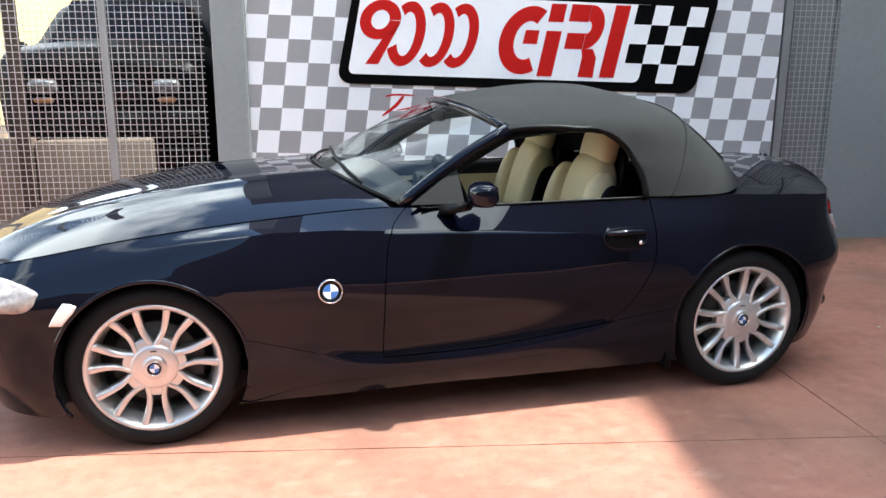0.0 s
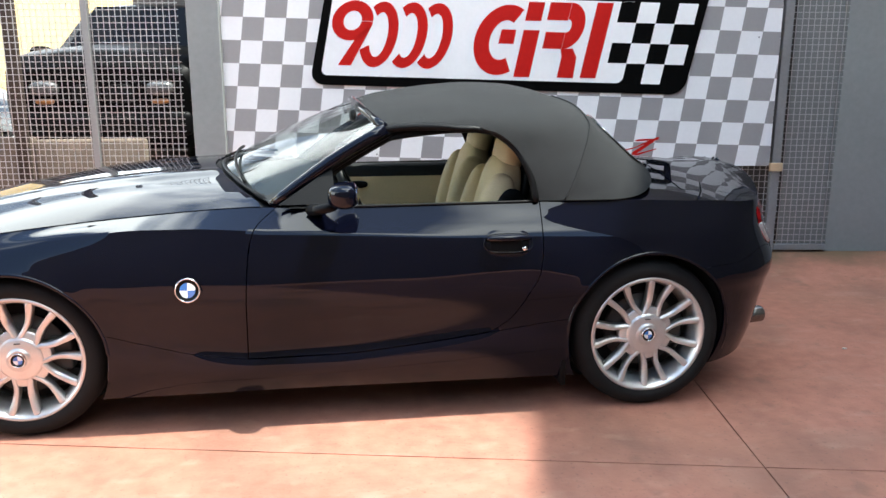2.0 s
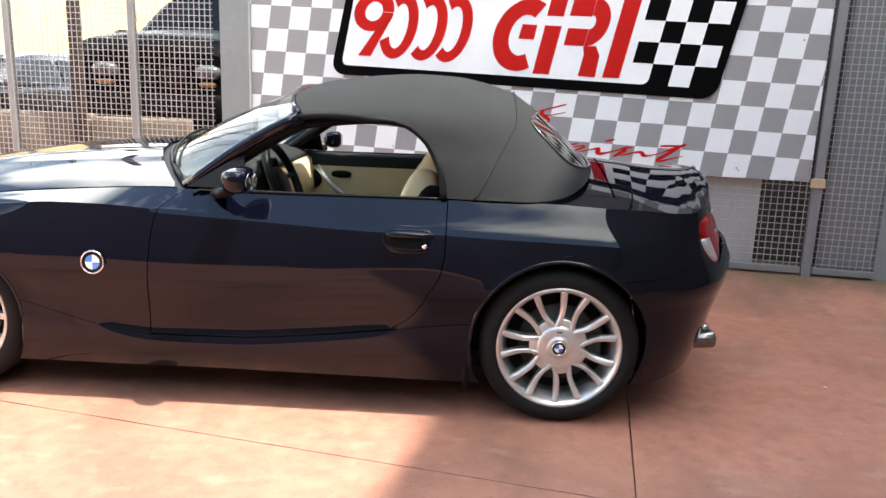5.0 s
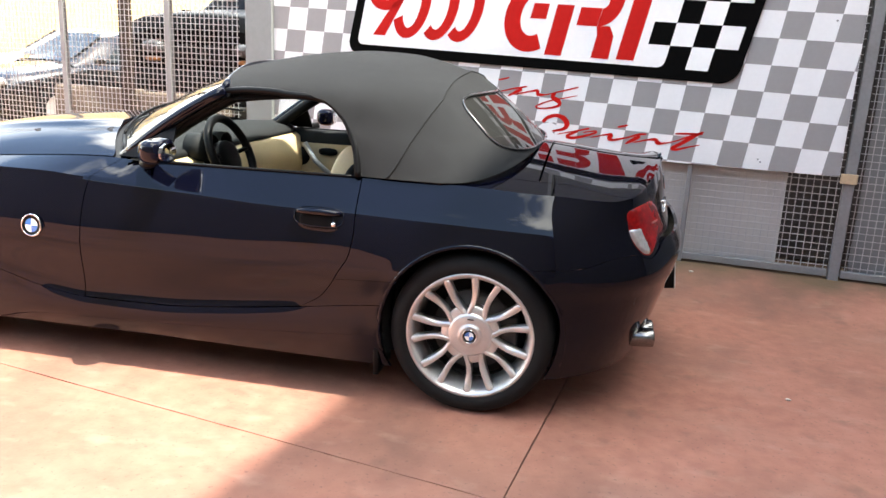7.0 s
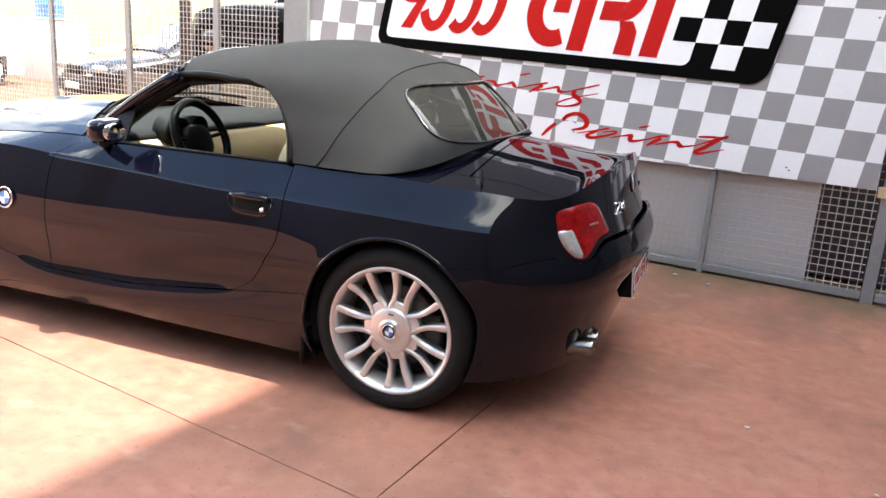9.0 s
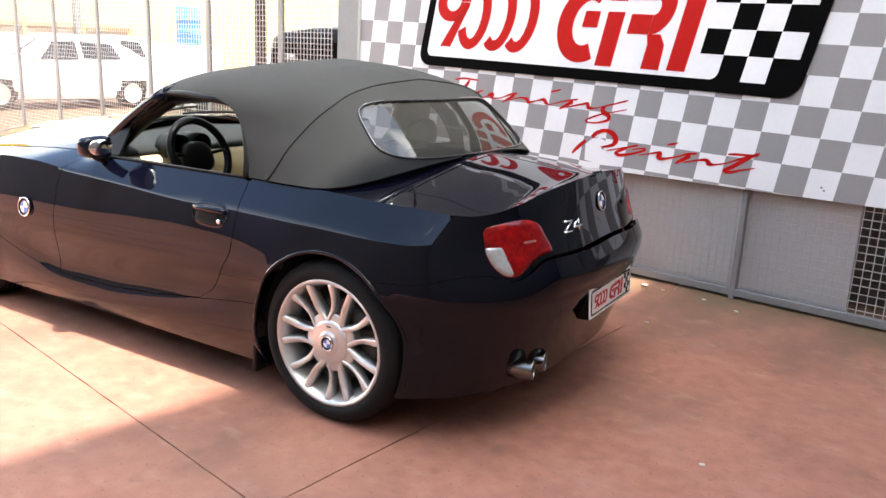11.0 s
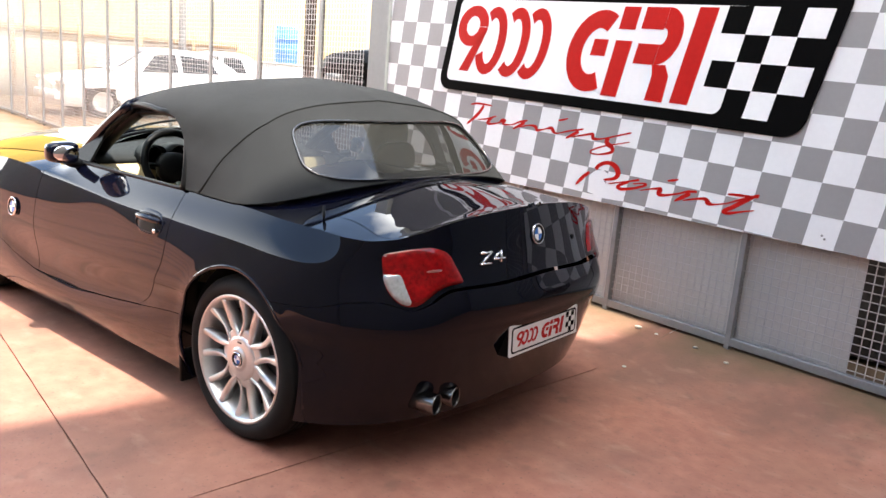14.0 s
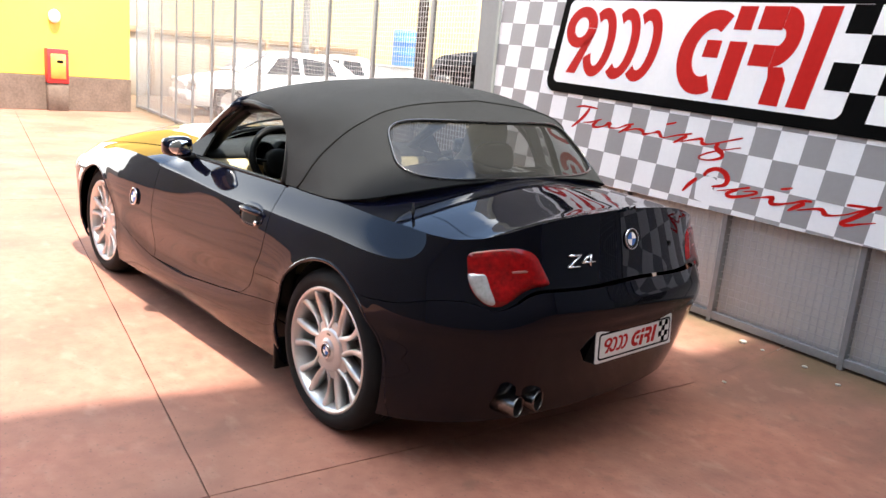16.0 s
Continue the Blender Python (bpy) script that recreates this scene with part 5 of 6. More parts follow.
PLATE_WHITE = material("plate_white", (0.75, 0.75, 0.73), 0.35, 0, 0.04, 5, 60)
plate_turn = Matrix.Translation(Vector((0.775, 0.852, 0.472)) - ROOT) @ Matrix.Rotation(radians(-5), 4, "Y") @ Matrix.Rotation(math.pi / 2, 4, "Z")


def on_plate(name, outline, d0, d1, mat, parent):
    bm = plate(bmesh.new(), outline, d0, d1)
    bmesh.ops.transform(bm, matrix=plate_turn, verts=bm.verts)
    return part(name, bm, mat, parent, smooth=False)


holder = on_plate("plate_holder", slanted(-0.247, 0.247, -0.062, 0.062, 0.008, k=0), -0.004, 0.045, BLACK, car)
face = on_plate("plate", slanted(-0.245, 0.245, -0.06, 0.06, 0.006, k=0), -0.009, -0.003, PLATE_WHITE, holder)
on_plate("plate_border", slanted(-0.235, 0.230, -0.050, 0.050, 0.016, k=0.05), -0.0102, -0.0088, SIGN_BLACK, face)
on_plate("plate_field", slanted(-0.227, 0.222, -0.043, 0.043, 0.010, k=0.05), -0.0112, -0.0100, PLATE_WHITE, face)
for outline in RED_SHAPES:
    on_plate("plate_shape", [(-0.212 + (u + 1.36) * 0.172, (z - 1.575) * 0.125) for u, z in outline], -0.0122, -0.0110, SIGN_RED, face)
for r in range(4):
    for c in range(3):
        if (r + c) % 2:
            on_plate("plate_check", [(0.15 + c * 0.021, -0.042 + r * 0.021), (0.171 + c * 0.021, -0.042 + r * 0.021), (0.174 + c * 0.021, -0.021 + r * 0.021), (0.153 + c * 0.021, -0.021 + r * 0.021)], -0.0122, -0.0110, SIGN_BLACK, face)

PIPE = material("sooty_steel", (0.22, 0.21, 0.20), 0.24, 1.0, 0.3, 30, 120)
for y in (0.322, 0.428):
    aim = Matrix.Translation(Vector((0.694, y, 0.276)) - ROOT) @ Matrix.Rotation(radians(13), 4, "Z")
    bm = lathe(bmesh.new(), [(0.031, -0.16), (0.038, -0.16), (0.038, -0.008), (0.0385, -0.003), (0.0378, 0.0), (0.036, 0.0005), (0.035, -0.003), (0.031, -0.16)], 32, "x")
    bmesh.ops.transform(bm, matrix=aim, verts=bm.verts)
    pipe = part("exhaust_pipe", bm, PIPE, car, "polished twin exhaust tailpipe")
    bm = lathe(bmesh.new(), [(0.0, -0.05), (0.0325, -0.05), (0.0345, -0.006)], 24, "x")
    bmesh.ops.transform(bm, matrix=aim, verts=bm.verts)
    part("pipe_bore", bm, DARK, pipe, "sooty black bore")
bm = sweep(bmesh.new(), [Vector(p) - ROOT for p in ((0.262, 0.135, 0.865), (0.264, 0.135, 0.90), (0.258, 0.137, 0.935))], lambda s: 0.010 - 0.006 * s, 8, flat=0.6)
part("aerial", bm, BLACK, car, "short black stub aerial")
# wipers
for w0, w1, t1 in ((0.52, -0.05, 0.16), (-0.02, -0.52, 0.13)):
    pts = []
    for k in range(9):
        s = k / 8
        w = lerp(w0, w1, s)
        p = screen(abs(w) / 0.70, lerp(0.015, t1, math.sin(s * 1.2)), 0.018)
        p.y = w
        pts.append(Vector((p.x, MID - p.y, p.z)) - ROOT)
    part("wiper", sweep(bmesh.new(), pts, 0.007, 6), BLACK, car)

# ---- cabin ----
DASH = material("dark_dashboard", (0.012, 0.013, 0.013), 0.7, 0, 0.2, 10, 300, spec=0.2, bump=0.15, bump_scale=500)
TRIM = material("brushed_trim", (0.45, 0.45, 0.44), 0.35, 0.7, 0.05)


def cab(x, y, z):
    return Vector((x, y, z)) - ROOT


bm = box(bmesh.new(), cab(-1.75, MID - 0.74, 0.24), cab(-0.35, MID + 0.74, 0.30), 0.01)
part("cabin_floor", bm, DASH, car)
bm = box(bmesh.new(), cab(-0.36, MID - 0.74, 0.26), cab(-0.30, MID + 0.74, 0.95), 0.03, 3)
part("bulkhead", bm, BLACK, car)
rows = []
for i in range(21):
    w = lerp(-0.72, 0.72, i / 20)
    k = 1 - (w / 0.72) ** 2
    prof = [(-1.54 - 0.22 * k, 0.885 + 0.06 * k), (-1.48 - 0.12 * k, 0.92 + 0.03 * k), (-1.40 - 0.02 * k, 0.905), (-1.365, 0.885), (-1.355, 0.865), (-1.38, 0.85)]
    rows.append([cab(x, MID - w, z) for x, z in prof])
part("dashboard", sheet(rows, None, lambda p: Vector((0.3, 0, 1))), DASH, car)
rows = [[cab(x, MID - lerp(-0.72, 0.72, i / 12), z) for x, z in ((-1.365, 0.862), (-1.335, 0.84), (-1.32, 0.68), (-1.37, 0.52), (-1.50, 0.42))] for i in range(13)]
part("lower_dashboard", sheet(rows, None, lambda p: Vector((1, 0, 0))), LEATHER, car)
for y, r in ((MID - 0.45, 0.055), (MID - 0.32, 0.055)):
    bm = lathe(bmesh.new(), [(r, 0.0), (r * 1.05, -0.10), (r * 1.15, -0.10), (r * 1.12, 0.01), (r, 0.0)], 28, "x", cab(-1.28, y, 0.895))
    part("dial_hood", bm, DASH, car)
    bm = lathe(bmesh.new(), [(0, 0.0), (r * 0.98, 0.0), (r * 1.0, -0.01)], 28, "x", cab(-1.325, y, 0.895))
    part("dial", bm, BLACK, car)
# steering wheel
tilt = Matrix.Translation(cab(-1.215, MID - 0.380, 0.868)) @ Matrix.Rotation(radians(-24), 4, "Y")
ringpts = [tilt @ Vector((0, 0.168 * math.cos(a), 0.168 * math.sin(a))) for a in np.linspace(0, math.tau, 48, endpoint=False)]
steering = part("steering_wheel", sweep(bmesh.new(), ringpts, 0.0195, 10, close=True), BLACK, car, "black leather three-spoke steering wheel")
bm = blob(bmesh.new(), (0, 0, 0), (0.035, 0.095, 0.08), 2.6)
bmesh.ops.transform(bm, matrix=tilt @ Matrix.Translation((-0.03, 0, -0.01)), verts=bm.verts)
part("hub", bm, BLACK, steering)
for a in (0.05, math.pi - 0.05, -math.pi / 2):
    e = Vector((0, 0.165 * math.cos(a), 0.165 * math.sin(a)))
    part("spoke", sweep(bmesh.new(), [tilt @ (e * 0.2 + Vector((-0.03, 0, 0))), tilt @ (e * 0.6 + Vector((-0.02, 0, 0))), tilt @ e], 0.016, 8, flat=0.6), TRIM if a < -1 else BLACK, steering)
part("column", tube(bmesh.new(), tilt @ Vector((-0.03, 0, -0.01)), tilt @ Vector((-0.28, 0, -0.03)), 0.04, 0.05, 14), BLACK, steering)
# centre tunnel
bm = box(bmesh.new(), cab(-1.30, MID - 0.12, 0.28), cab(-0.36, MID + 0.12, 0.60), 0.035, 3)
part("centre_console", bm, DASH, car)
part("gear_lever", blob(tube(bmesh.new(), cab(-1.05, MID, 0.58), cab(-1.03, MID, 0.70), 0.012, 0.010, 10), cab(-1.028, MID, 0.72), (0.024, 0.022, 0.032), 2.0, 14, 8), BLACK, car)


def seat(yc, sx=0.0):
    """A cream bucket seat with dark bolsters and integral headrest."""
    back_turn = Matrix.Translation(cab(-0.63, yc, 0.50)) @ Matrix.Rotation(radians(14), 4, "Y")

    def back_form(p):
        k = (p.z / 0.32)
        return Vector((p.x - 0.02 * math.cos(p.y * 9), p.y * (1 - 0.22 * max(0, k) ** 2), p.z))
    root = part("seat", blob(bmesh.new(), cab(-0.88, yc, 0.47), (0.29, 0.225, 0.085), 4.0, 24, 14), LEATHER, car, "cream leather bucket seat")
    bm = blob(bmesh.new(), (0, 0, 0), (0.075, 0.20, 0.30), 3.6, 24, 18, back_form)
    bmesh.ops.transform(bm, matrix=back_turn @ Matrix.Translation((0, 0, 0.24)), verts=bm.verts)
    part("backrest", bm, LEATHER, root)
    for q in (1, -1):
        bm = blob(bmesh.new(), (0, 0, 0), (0.085, 0.045, 0.25), 2.6, 16, 14)
        bmesh.ops.transform(bm, matrix=back_turn @ Matrix.Translation((-0.045, q * 0.195, 0.22)), verts=bm.verts)
        part("bolster", bm, LEATHER, root)
        bm = blob(bmesh.new(), (0, 0, 0), (0.075, 0.012, 0.20), 2.6, 16, 12)
        bmesh.ops.transform(bm, matrix=back_turn @ Matrix.Translation((0.01, q * 0.235, 0.22)), verts=bm.verts)
        part("side_trim", bm, BLACK, root)
        part("cushion_bolster", blob(bmesh.new(), cab(-0.90, yc + q * 0.215, 0.49), (0.27, 0.05, 0.10), 2.8, 18, 12), LEATHER, root)
    bm = blob(bmesh.new(), (0, 0, 0), (0.062, 0.125, 0.13), 3.0, 20, 14, lambda p: Vector((p.x, p.y * (1 - 0.12 * p.z / 0.13), p.z)))
    bmesh.ops.transform(bm, matrix=back_turn @ Matrix.Translation((-0.005, 0, 0.585)), verts=bm.verts)
    part("headrest", bm, LEATHER, root)
    bm = blob(bmesh.new(), (0, 0, 0), (0.03, 0.17, 0.33), 3.6, 18, 14)
    bmesh.ops.transform(bm, matrix=back_turn @ Matrix.Translation((0.075, 0, 0.27)), verts=bm.verts)
    part("seat_shell", bm, BLACK, root)
    return root


seat(MID - 0.375)
seat(MID + 0.375)
for side in (1, -1):
    def inner(x, z, d=0.0):
        return world_point((x, 0.735 - d - 0.03 * (0.87 - z), z), side)
    d = doors[side]
    rows = [[inner(x, z) for x in np.linspace(-1.46, -0.50, 20)] for z in np.linspace(0.55, 0.80, 6)]
    part("door_card", sheet(rows, None, lambda p: Vector((0, side, 0))), LEATHER, d, "cream leather door lining")
    rows = [[inner(x, 0.80, 0.0), inner(x, 0.86, 0.004), world_point((x, 0.75, 0.874), side), world_point((x, 0.80, 0.874), side)] for x in np.linspace(-1.46, -0.49, 20)]
    part("door_top_trim", sheet(rows, None, lambda p: Vector((0, side * 0.5, 1))), DASH, d)
    rows = [[inner(x, z, 0.03 * (z > 0.5)) for x in np.linspace(-1.46, -0.50, 20)] for z in (0.28, 0.45, 0.545, 0.55)]
    part("door_pocket", sheet(rows, None, lambda p: Vector((0, side, 0))), DASH, d)
    part("inner_handle", blob(bmesh.new(), inner(-1.16, 0.755, 0.01), (0.06, 0.012, 0.022), 2.6, 18, 10), BLACK, d)
    part("pull_bar", sweep(bmesh.new(), [inner(-1.30, 0.80, 0.03), inner(-1.22, 0.70, 0.05), inner(-1.12, 0.62, 0.05), inner(-1.05, 0.58, 0.02)], 0.016, 8), TRIM, d)
    part("speaker", lathe(bmesh.new(), [(0, 0.0), (0.05, 0.0), (0.055, 0.006)], 24, "y", inner(-1.33, 0.72, 0.01)), BLACK, d)
bm = blob(bmesh.new(), cab(-1.19, MID, 1.195), (0.018, 0.12, 0.032), 3.0, 20, 10)
mirror = part("rear_view_mirror", bm, BLACK, car)
part("mirror_stalk", tube(bmesh.new(), cab(-1.22, MID, 1.20), cab(-1.235, MID, 1.25), 0.008), BLACK, mirror)
for q in (1, -1):
    bm = box(bmesh.new(), cab(-1.08, MID - q * 0.36 - 0.15, 1.232), cab(-0.96, MID - q * 0.36 + 0.15, 1.244), 0.006, 2)
    part("sun_visor", bm, DASH, car)


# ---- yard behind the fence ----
# lens colours darkened to stand for the shade on the raised car
DIM_LENS = material("shaded_lens", (0.10, 0.10, 0.10), 0.25, 0.2, 0.8, 25, 70)
DIM_AMBER = material("shaded_amber_lens", (0.30, 0.12, 0.03), 0.3, 0, 0.3, 25, 70)
def parked_car(label, paint, at, length=4.3, tall=1.45, wide=1.74, group="parked cars behind the fence", kidney=False, boxy_shaded=False):
    """A plain closed car seen through the fence; it faces -y, its front bumper at the origin."""
    root = thing("parked_car", label, "car", group, at=at)
    L, H, W = length, tall, wide / 2
    belt = cubic([(0, 0.62), (0.12, 0.70), (0.9, 0.86), (1.3, 0.92), (L - 0.7, 0.97), (L - 0.08, 0.92), (L, 0.80)])
    half = cubic([(0, 0.55), (0.10, 0.74), (0.4, 0.93), (1.2, 1.0), (L - 0.9, 1.0), (L - 0.2, 0.9), (L, 0.74)])
    if boxy_shaded:
        belt = cubic([(0, 0.80), (0.12, 0.92), (0.9, 1.00), (1.3, 1.02), (L - 0.7, 1.02), (L - 0.08, 0.95), (L, 0.82)])
        half = cubic([(0, 0.80), (0.08, 0.90), (0.4, 0.97), (1.2, 1.0), (L - 0.9, 1.0), (L - 0.2, 0.9), (L, 0.74)])
    rows = []
    for i in range(45):
        y = L * i / 44
        w, zb = W * half(y), belt(y)
        sec = [(w * 0.90, 0.20), (w * 0.98, 0.36), (w, 0.58), (w * 0.985, zb - 0.10), (w * 0.93, zb - 0.02), (w * 0.80, zb + 0.015), (w * 0.4, zb + 0.05), (0, zb + 0.06)]
        rows.append([Vector((q * x, y, z)) for q, (x, z) in [(1, p) for p in sec] + [(-1, p) for p in sec[-2::-1]]])
    bm = sheet(rows, None, lambda p: Vector((p.x, 0, p.z - 0.3)))
    for end in (rows[0], rows[-1]):
        bm.faces.new([bm.verts.new(p) for p in end])
    for y in (0.82, L - 0.82):
        for f in [f for f in bm.faces if f.calc_center_median().z < 0.31 + 0.34 and math.hypot(f.calc_center_median().y - y, f.calc_center_median().z - 0.31) < 0.34 and abs(f.calc_center_median().x) > 0.5 * W]:
            bm.faces.remove(f)
    part("body", bm, paint, root)
    roof_z = cubic([(1.05, 0.93), (1.35, 1.10), (1.85, H - 0.06), (2.3, H), (3.0, H - 0.02), (L - 0.75, H - 0.20), (L - 0.35, 0.98)])
    rows = []
    for i in range(31):
        y = lerp(1.1, L - 0.38, i / 30)
        z = roof_z(y)
        w = W * lerp(0.93, 0.66, min(1, max(0, (z - 0.9) / (H - 0.9))))
        rows.append([Vector((x, y, zz)) for x, zz in ((W * 0.93, belt(y) - 0.02), (w + 0.02, z - 0.06), (w * 0.85, z - 0.012), (w * 0.4, z + 0.012), (0, z + 0.016), (-w * 0.4, z + 0.012), (-w * 0.85, z - 0.012), (-w - 0.02, z - 0.06), (-W * 0.93, belt(y) - 0.02))])
    part("cabin", sheet(rows, None, lambda p: Vector((p.x, 0, p.z - 0.5))), paint, root)
    # the raised car's glass is near black and dull, its shade in the colour
    tint = material("parked_glass", (0.004, 0.004, 0.004) if boxy_shaded else (0.02, 0.025, 0.028), 0.12 if boxy_shaded else 0.10, 0, 0, spec=0.06 if boxy_shaded else 0.30)

    def pane(name, pts):
        b = bmesh.new()
        b.faces.new([b.verts.new(p) for p in pts])
        n = b.faces[:][0]
        b.normal_update()
        ext = bmesh.ops.extrude_face_region(b, geom=[n])
        for v in [g for g in ext["geom"] if isinstance(g, bmesh.types.BMVert)]:
            v.co -= n.normal * 0.008
        part(name, b, tint, root, smooth=False)
    def on_cab(y, q, f):
        z = roof_z(y)
        w = W * lerp(0.93, 0.66, min(1, max(0, (z - 0.9) / (H - 0.9))))
        return Vector((q * (lerp(W * 0.93, w + 0.02, f) + 0.012), y, lerp(belt(y) - 0.02, z - 0.06, f)))
    pane("windscreen", [Vector((x, y - 0.02, z + 0.02)) for x, y, z in ((-W * 0.74, 1.22, 1.0), (W * 0.74, 1.22, 1.0), (W * 0.58, 1.80, H - 0.075), (-W * 0.58, 1.80, H - 0.075))])
    pane("rear_window", [Vector((x, y + 0.02, z + 0.02)) for x, y, z in ((W * 0.70, L - 0.48, 1.04), (-W * 0.70, L - 0.48, 1.04), (-W * 0.56, L - 0.80, H - 0.22), (W * 0.56, L - 0.80, H - 0.22))])
    for q in (1, -1):
        pane("side_window", [on_cab(1.62, q, 0.14), on_cab(2.40, q, 0.10), on_cab(2.40, q, 0.9), on_cab(1.95, q, 0.9)])
        pane("side_window", [on_cab(2.50, q, 0.10), on_cab(L - 1.0, q, 0.14), on_cab(L - 1.15, q, 0.86), on_cab(2.50, q, 0.9)])
        part("headlamp", blob(bmesh.new(), (q * W * (0.52 if boxy_shaded else 0.74), 0.0 if boxy_shaded else 0.09, 0.68), (0.11 if boxy_shaded else 0.15, 0.08, 0.06), 3.0, 18, 10), DIM_LENS if boxy_shaded else CLEAR_LENS, root)
        part("indicator", blob(bmesh.new(), (q * W * 0.52, -0.02 if boxy_shaded else 0.03, 0.58), (0.07, 0.05, 0.022), 3.0, 14, 8), DIM_AMBER if boxy_shaded else AMBER, root)
        part("mirror", blob(bmesh.new(), (q * (W + 0.08), 1.42, 0.99), (0.10, 0.06, 0.07), 2.8, 14, 8), paint, root)
        if kidney:
            part("grille", blob(bmesh.new(), (q * 0.13, 0.0, 0.64), (0.11, 0.04, 0.075), 3.4, 16, 8), BLACK, root)
        for y in (0.82, L - 0.82):
            c = (q * (W - 0.10), y, 0.31)
            wh = part("wheel", lathe(bmesh.new(), [(0.19, 0.08 * q), (0.21, 0.10 * q), (0.29, 0.09 * q), (0.31, 0.05 * q), (0.31, -0.09 * q), (0.19, -0.1 * q)], 32, "x", c), RUBBER, root)
            part("hubcap", lathe(bmesh.new(), [(0, 0.085 * q), (0.06, 0.09 * q), (0.17, 0.07 * q), (0.20, 0.095 * q), (0.21, 0.085 * q), (0.19, 0.0)], 24, "x", c), ALLOY, wh)
    part("bumper", box(bmesh.new(), (-W * 0.80, -0.04, 0.30), (W * 0.80, 0.14, 0.50), 0.05, 3), paint if not kidney else BLACK, root)
    # the raised car's plate is coloured black, as if in shade
    part("plate", box(bmesh.new(), (-0.24, -0.055, 0.36), (0.24, -0.035, 0.46), 0.004), BLACK if boxy_shaded else PLATE_WHITE, root)
    part("underbody", box(bmesh.new(), (-W * 0.75, 0.3, 0.18), (W * 0.75, L - 0.3, 0.30)), DARK, root, smooth=False)
    return root


BLACK_PAINT = material("black_car_paint", (0.008, 0.008, 0.009), 0.25, 0.0, 0.3, 3, 60, coat=0.8)
WHITE_PAINT = material("white_car_paint", (0.72, 0.72, 0.71), 0.3, 0.0, 0.06, 3, 60, coat=0.8)
SILVER_PAINT = material("silver_car_paint", (0.50, 0.51, 0.52), 0.3, 0.4, 0.06, 3, 60, coat=0.8)


def spot(x, y, z, turn):
    return Matrix.Translation((x, y, z)) @ Matrix.Rotation(radians(turn), 4, "Z")


# black with almost no gloss, so that the raised car looks shaded
SHADED_PAINT = material("shaded_black_paint", (0.004, 0.004, 0.004), 0.35, 0.0, 0.5, 5, 60, spec=0.03)
RAISED = spot(-3.12, 3.66, 0.60, 0)
parked_car("black car raised behind concrete blocks, colours darkened for shade", SHADED_PAINT, RAISED, 4.4, 1.50, 1.70, boxy_shaded=True, kidney=True)
parked_car("dark saloon with twin oval grille", BLACK_PAINT, spot(-8.3, 6.6, 0, -22), 4.5, 1.42, kidney=True)
parked_car("white saloon parked nose to the fence", WHITE_PAINT, spot(-13.9, 5.4, 0, -8), 4.3, 1.45)
parked_car("silver estate car in the sun", SILVER_PAINT, spot(-13.2, 12.0, 0, -60), 4.4, 1.46)
parked_car("white hatchback in the sunny yard", WHITE_PAINT, spot(-17.5, 9.0, 0, -35), 4.1, 1.5)

BLOCK = material("concrete_block", (0.13, 0.10, 0.075), 0.9, 0, 0.3, 3, 30, bump=0.4, bump_scale=25)
low = thing("block_wall", "low wall of rough brown concrete blocks", "wall", kind="structure")
for k in range(2):
    bm = box(bmesh.new(), (-4.46 + k * 0.84, 3.455, 0.0), (-3.63 + k * 0.84, 3.595, 0.91 - 0.02 * k), 0.02, 2)
    part("block", bm, BLOCK, low)
deck = thing("raised_platform", "raised concrete platform under the black car", "platform", kind="structure", at=RAISED)
part("slab_top", box(bmesh.new(), (-0.93, 0.15, -0.60), (0.93, 4.45, 0.0), 0.02, 2), BLOCK, deck)
BARREL = material("blue_plastic", (0.05, 0.18, 0.42), 0.45, 0, 0.1, 3, 40)
barrel = thing("barrel", "blue plastic drum standing on a pale storage box", "barrel", at=spot(-14.0, 11.5, 1.35, 0))
part("drum", lathe(bmesh.new(), [(0, 0), (0.28, 0), (0.30, 0.03), (0.30, 0.28), (0.315, 0.30), (0.30, 0.32), (0.30, 0.58), (0.315, 0.60), (0.30, 0.62), (0.30, 0.88), (0.28, 0.91), (0, 0.91)], 32, "z"), BARREL, barrel)
PALLET = material("weathered_wood", (0.30, 0.20, 0.12), 0.85, 0, 0.3, 4, 40, bump=0.3)
crate = thing("storage_box", "pale grey storage box under the blue drum", "box", at=spot(-14.0, 11.5, 0, 12))
part("body", box(bmesh.new(), (-0.6, -0.5, 0.0), (0.6, 0.5, 1.31), 0.02, 2), SHEET, crate)
part("lid", box(bmesh.new(), (-0.63, -0.53, 1.312), (0.63, 0.53, 1.348), 0.01, 2), SHEET, crate)
yard_wall = thing("wall_yard", "pale low rendered wall behind the white cars", "wall", kind="structure")
part("wall_body", box(bmesh.new(), (-19.0, 4.9, 0.0), (-18.8, 14.0, 1.75), 0.01), material("pale_render", (0.42, 0.36, 0.29), 0.85, 0, 0.2, 1, 30), yard_wall)
for k in range(6):
    part("wall_post", box(bmesh.new(), (-18.79, 5.0 + k * 1.7, 0.0), (-18.70, 5.12 + k * 1.7, 1.9), 0.01), PALLET, yard_wall)
part("wall_beam", box(bmesh.new(), (-18.795, 4.9, 1.62), (-18.72, 14.0, 1.78), 0.01), PALLET, yard_wall)
pole = thing("lamp_pole", "tall pale steel pole in the yard", "pole")
part("shaft", tube(bmesh.new(), (-14.3, 8.7, 0), (-14.3, 8.7, 7), 0.10, 0.07, 16), STEEL, pole)
part("base_plate", box(bmesh.new(), (-14.5, 8.5, 0.0), (-14.1, 8.9, 0.03), 0.005), STEEL, pole)

dark_pole = thing("dark_post", "dark rusty steel post standing behind the fence", "post")
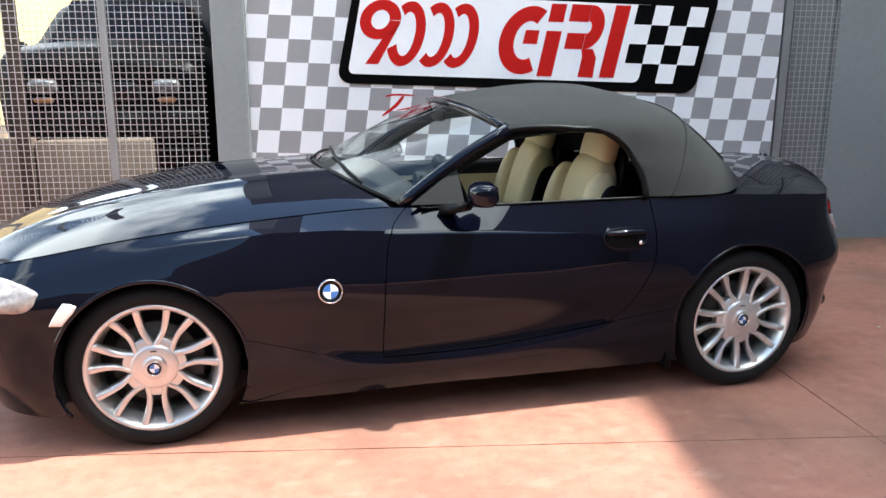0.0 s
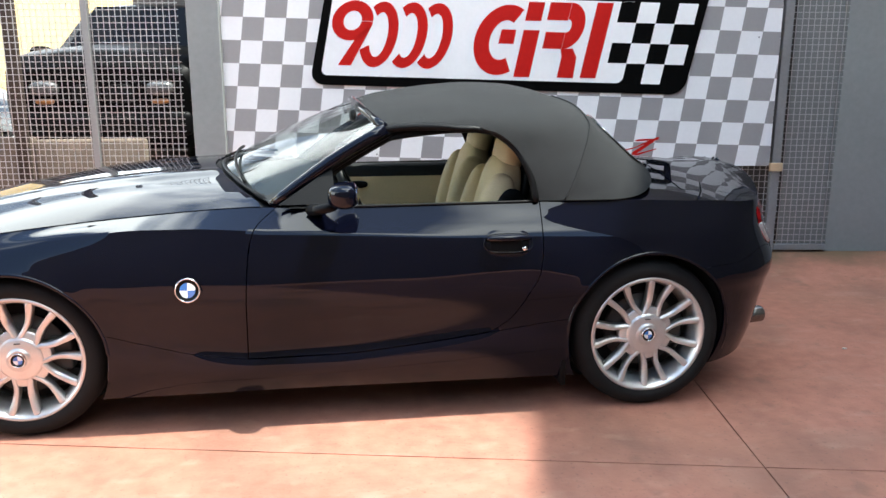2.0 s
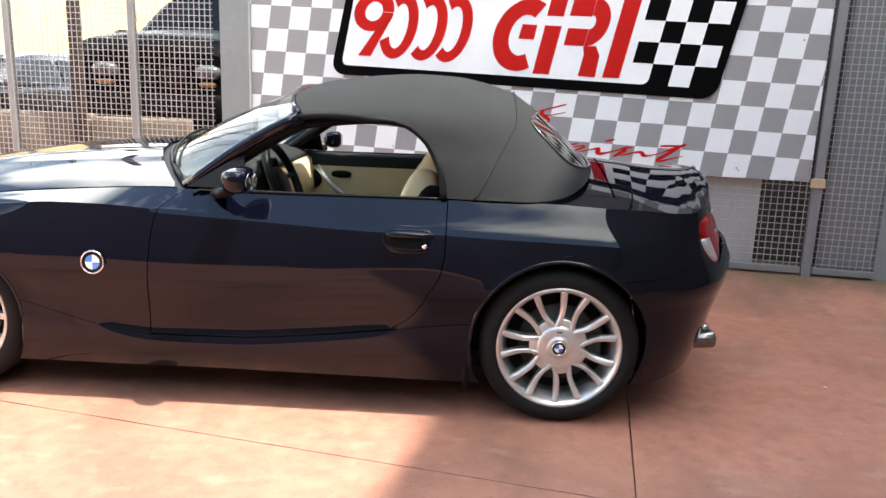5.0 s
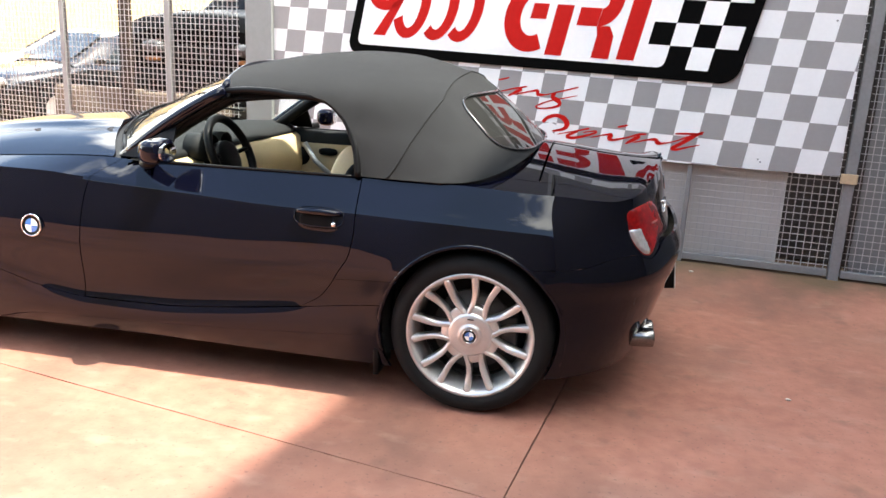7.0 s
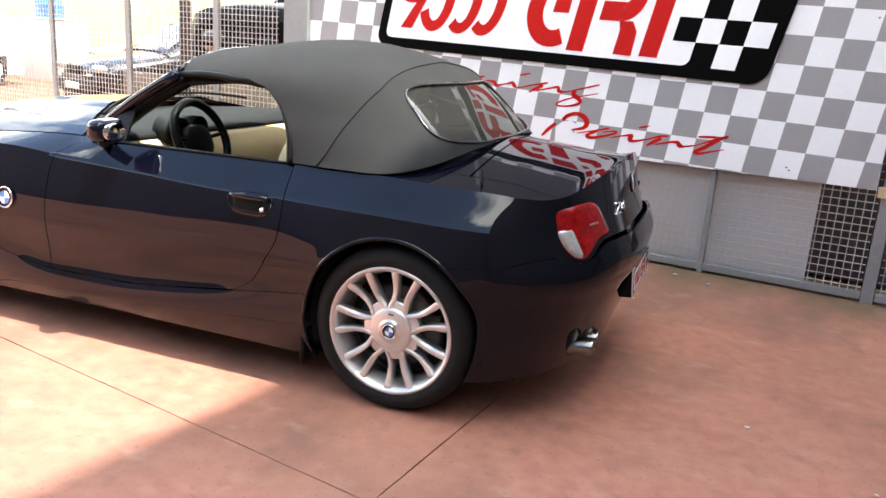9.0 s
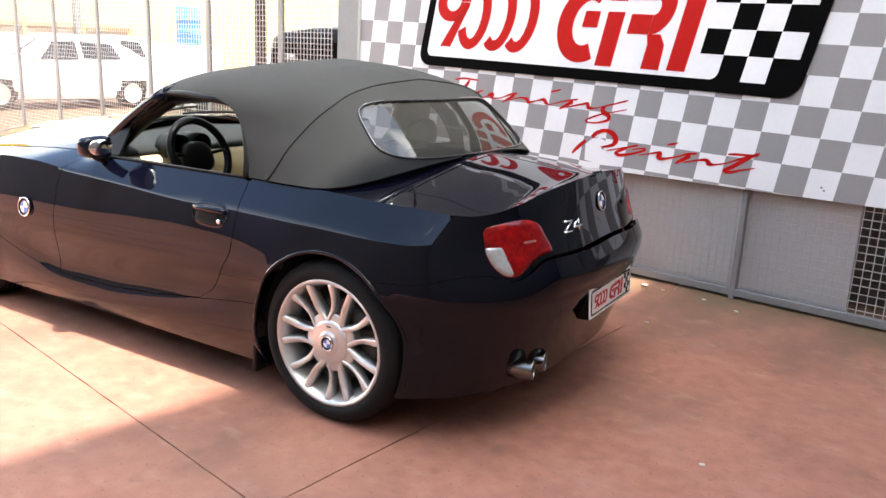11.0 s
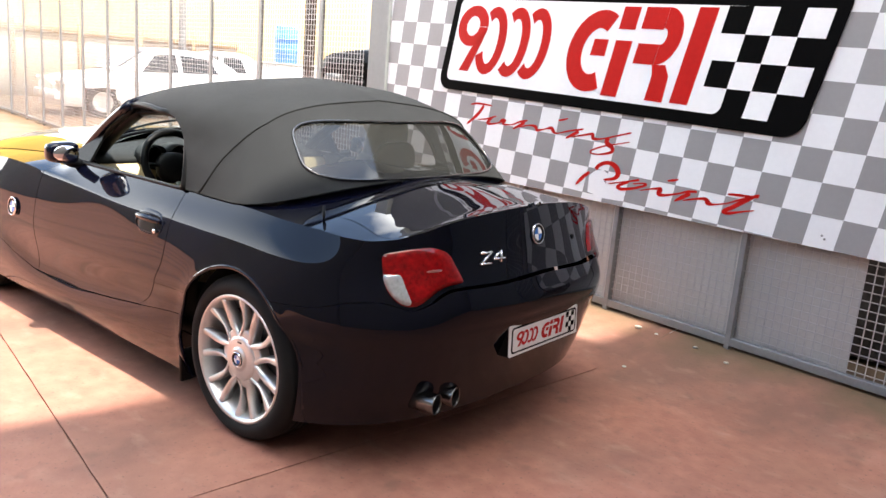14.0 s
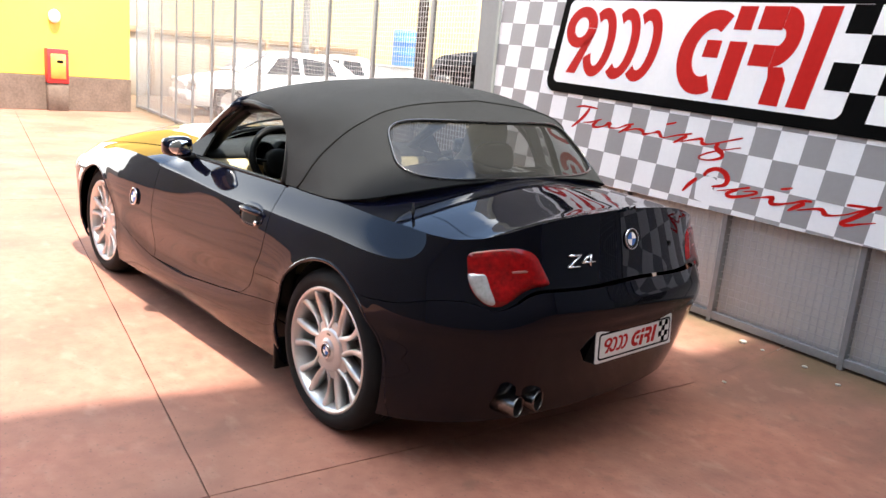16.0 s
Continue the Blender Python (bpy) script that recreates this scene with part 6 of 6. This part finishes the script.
part("shaft", box(bmesh.new(), (-3.725, 3.38, 0.0), (-3.635, 3.45, 3.2), 0.006, 2), material("rusty_steel", (0.045, 0.03, 0.022), 0.8, 0.2, 0.4, 6, 60, bump=0.2), dark_pole)

# dark shed behind the board
shed = thing("shed_behind", "dark shed standing behind the board", "building", kind="structure", at=FENCE)
SHED_MAT = material("shed_dark", (0.09, 0.08, 0.075), 0.85, 0, 0.3, 3, 30)
part("shed_wall", box(bmesh.new(), (-2.45, 0.75, 0.0), (6.0, 7.0, 4.5)), SHED_MAT, shed, smooth=False)

# dark block added to fill the gap beside the raised car, as shade
part("shade_filler", box(bmesh.new(), (-4.1, 3.6, 0.0), (-2.46, 7.0, 4.5)), SHED_MAT, shed, smooth=False)

# fire hose cabinet on the yellow wall
cabinet = thing("hose_cabinet", "red hose cabinet with pale front on the yellow wall", "cabinet")
RED_PAINT = material("red_paint", (0.62, 0.03, 0.03), 0.4, 0, 0.1, 5, 50)
part("case", box(bmesh.new(), (-13.60, 2.70, 0.51), (-13.40, 3.07, 1.13), 0.01, 2), RED_PAINT, cabinet)
part("front", box(bmesh.new(), (-13.40, 2.755, 0.59), (-13.385, 3.015, 1.04), 0.004), material("cabinet_glass", (0.50, 0.36, 0.08), 0.15, 0, 0.1), cabinet)
part("sign_bar", box(bmesh.new(), (-13.386, 2.86, 0.88), (-13.38, 2.97, 0.93), 0.001), BLACK, cabinet)
part("stand", box(bmesh.new(), (-13.568, 2.71, 0.0), (-13.42, 3.06, 0.505), 0.004), PLINTH, cabinet)
lampw = thing("wall_lamp", "small round white lamp on the yellow wall", "lamp")
part("glass", blob(bmesh.new(), (-13.55, 2.88, 1.71), (0.07, 0.10, 0.12), 2.2, 18, 12), WHITE, lampw)
# debris on the paving
PALE = material("pale_scrap", (0.5, 0.47, 0.40), 0.8, 0, 0.1)
for x, y, r in ((1.293, 0.511, 0.011), (0.48, 2.42, 0.022), (0.85, 2.36, 0.015), (0.60, 2.40, 0.012), (0.66, 1.9, 0.012), (1.05, 2.28, 0.014), (1.7, 0.2, 0.008)):
    s = thing("paper_scrap", "small crumpled pale scrap lying on the paving", "litter", "scraps")
    lift = 0.092 * min(1, max(0, (y + 0.137 * x - 1.66) / 0.97)) ** 1.7
    bm = blob(bmesh.new(), (x, y, r * 0.3 + lift), (r, r * 0.8, r * 0.35), 2.2, 9, 6)
    for v in bm.verts:
        v.co += 0.15 * r * Vector((rnd.uniform(-1, 1), rnd.uniform(-1, 1), rnd.uniform(0, 1)))
    part("scrap", bm, PALE, s)
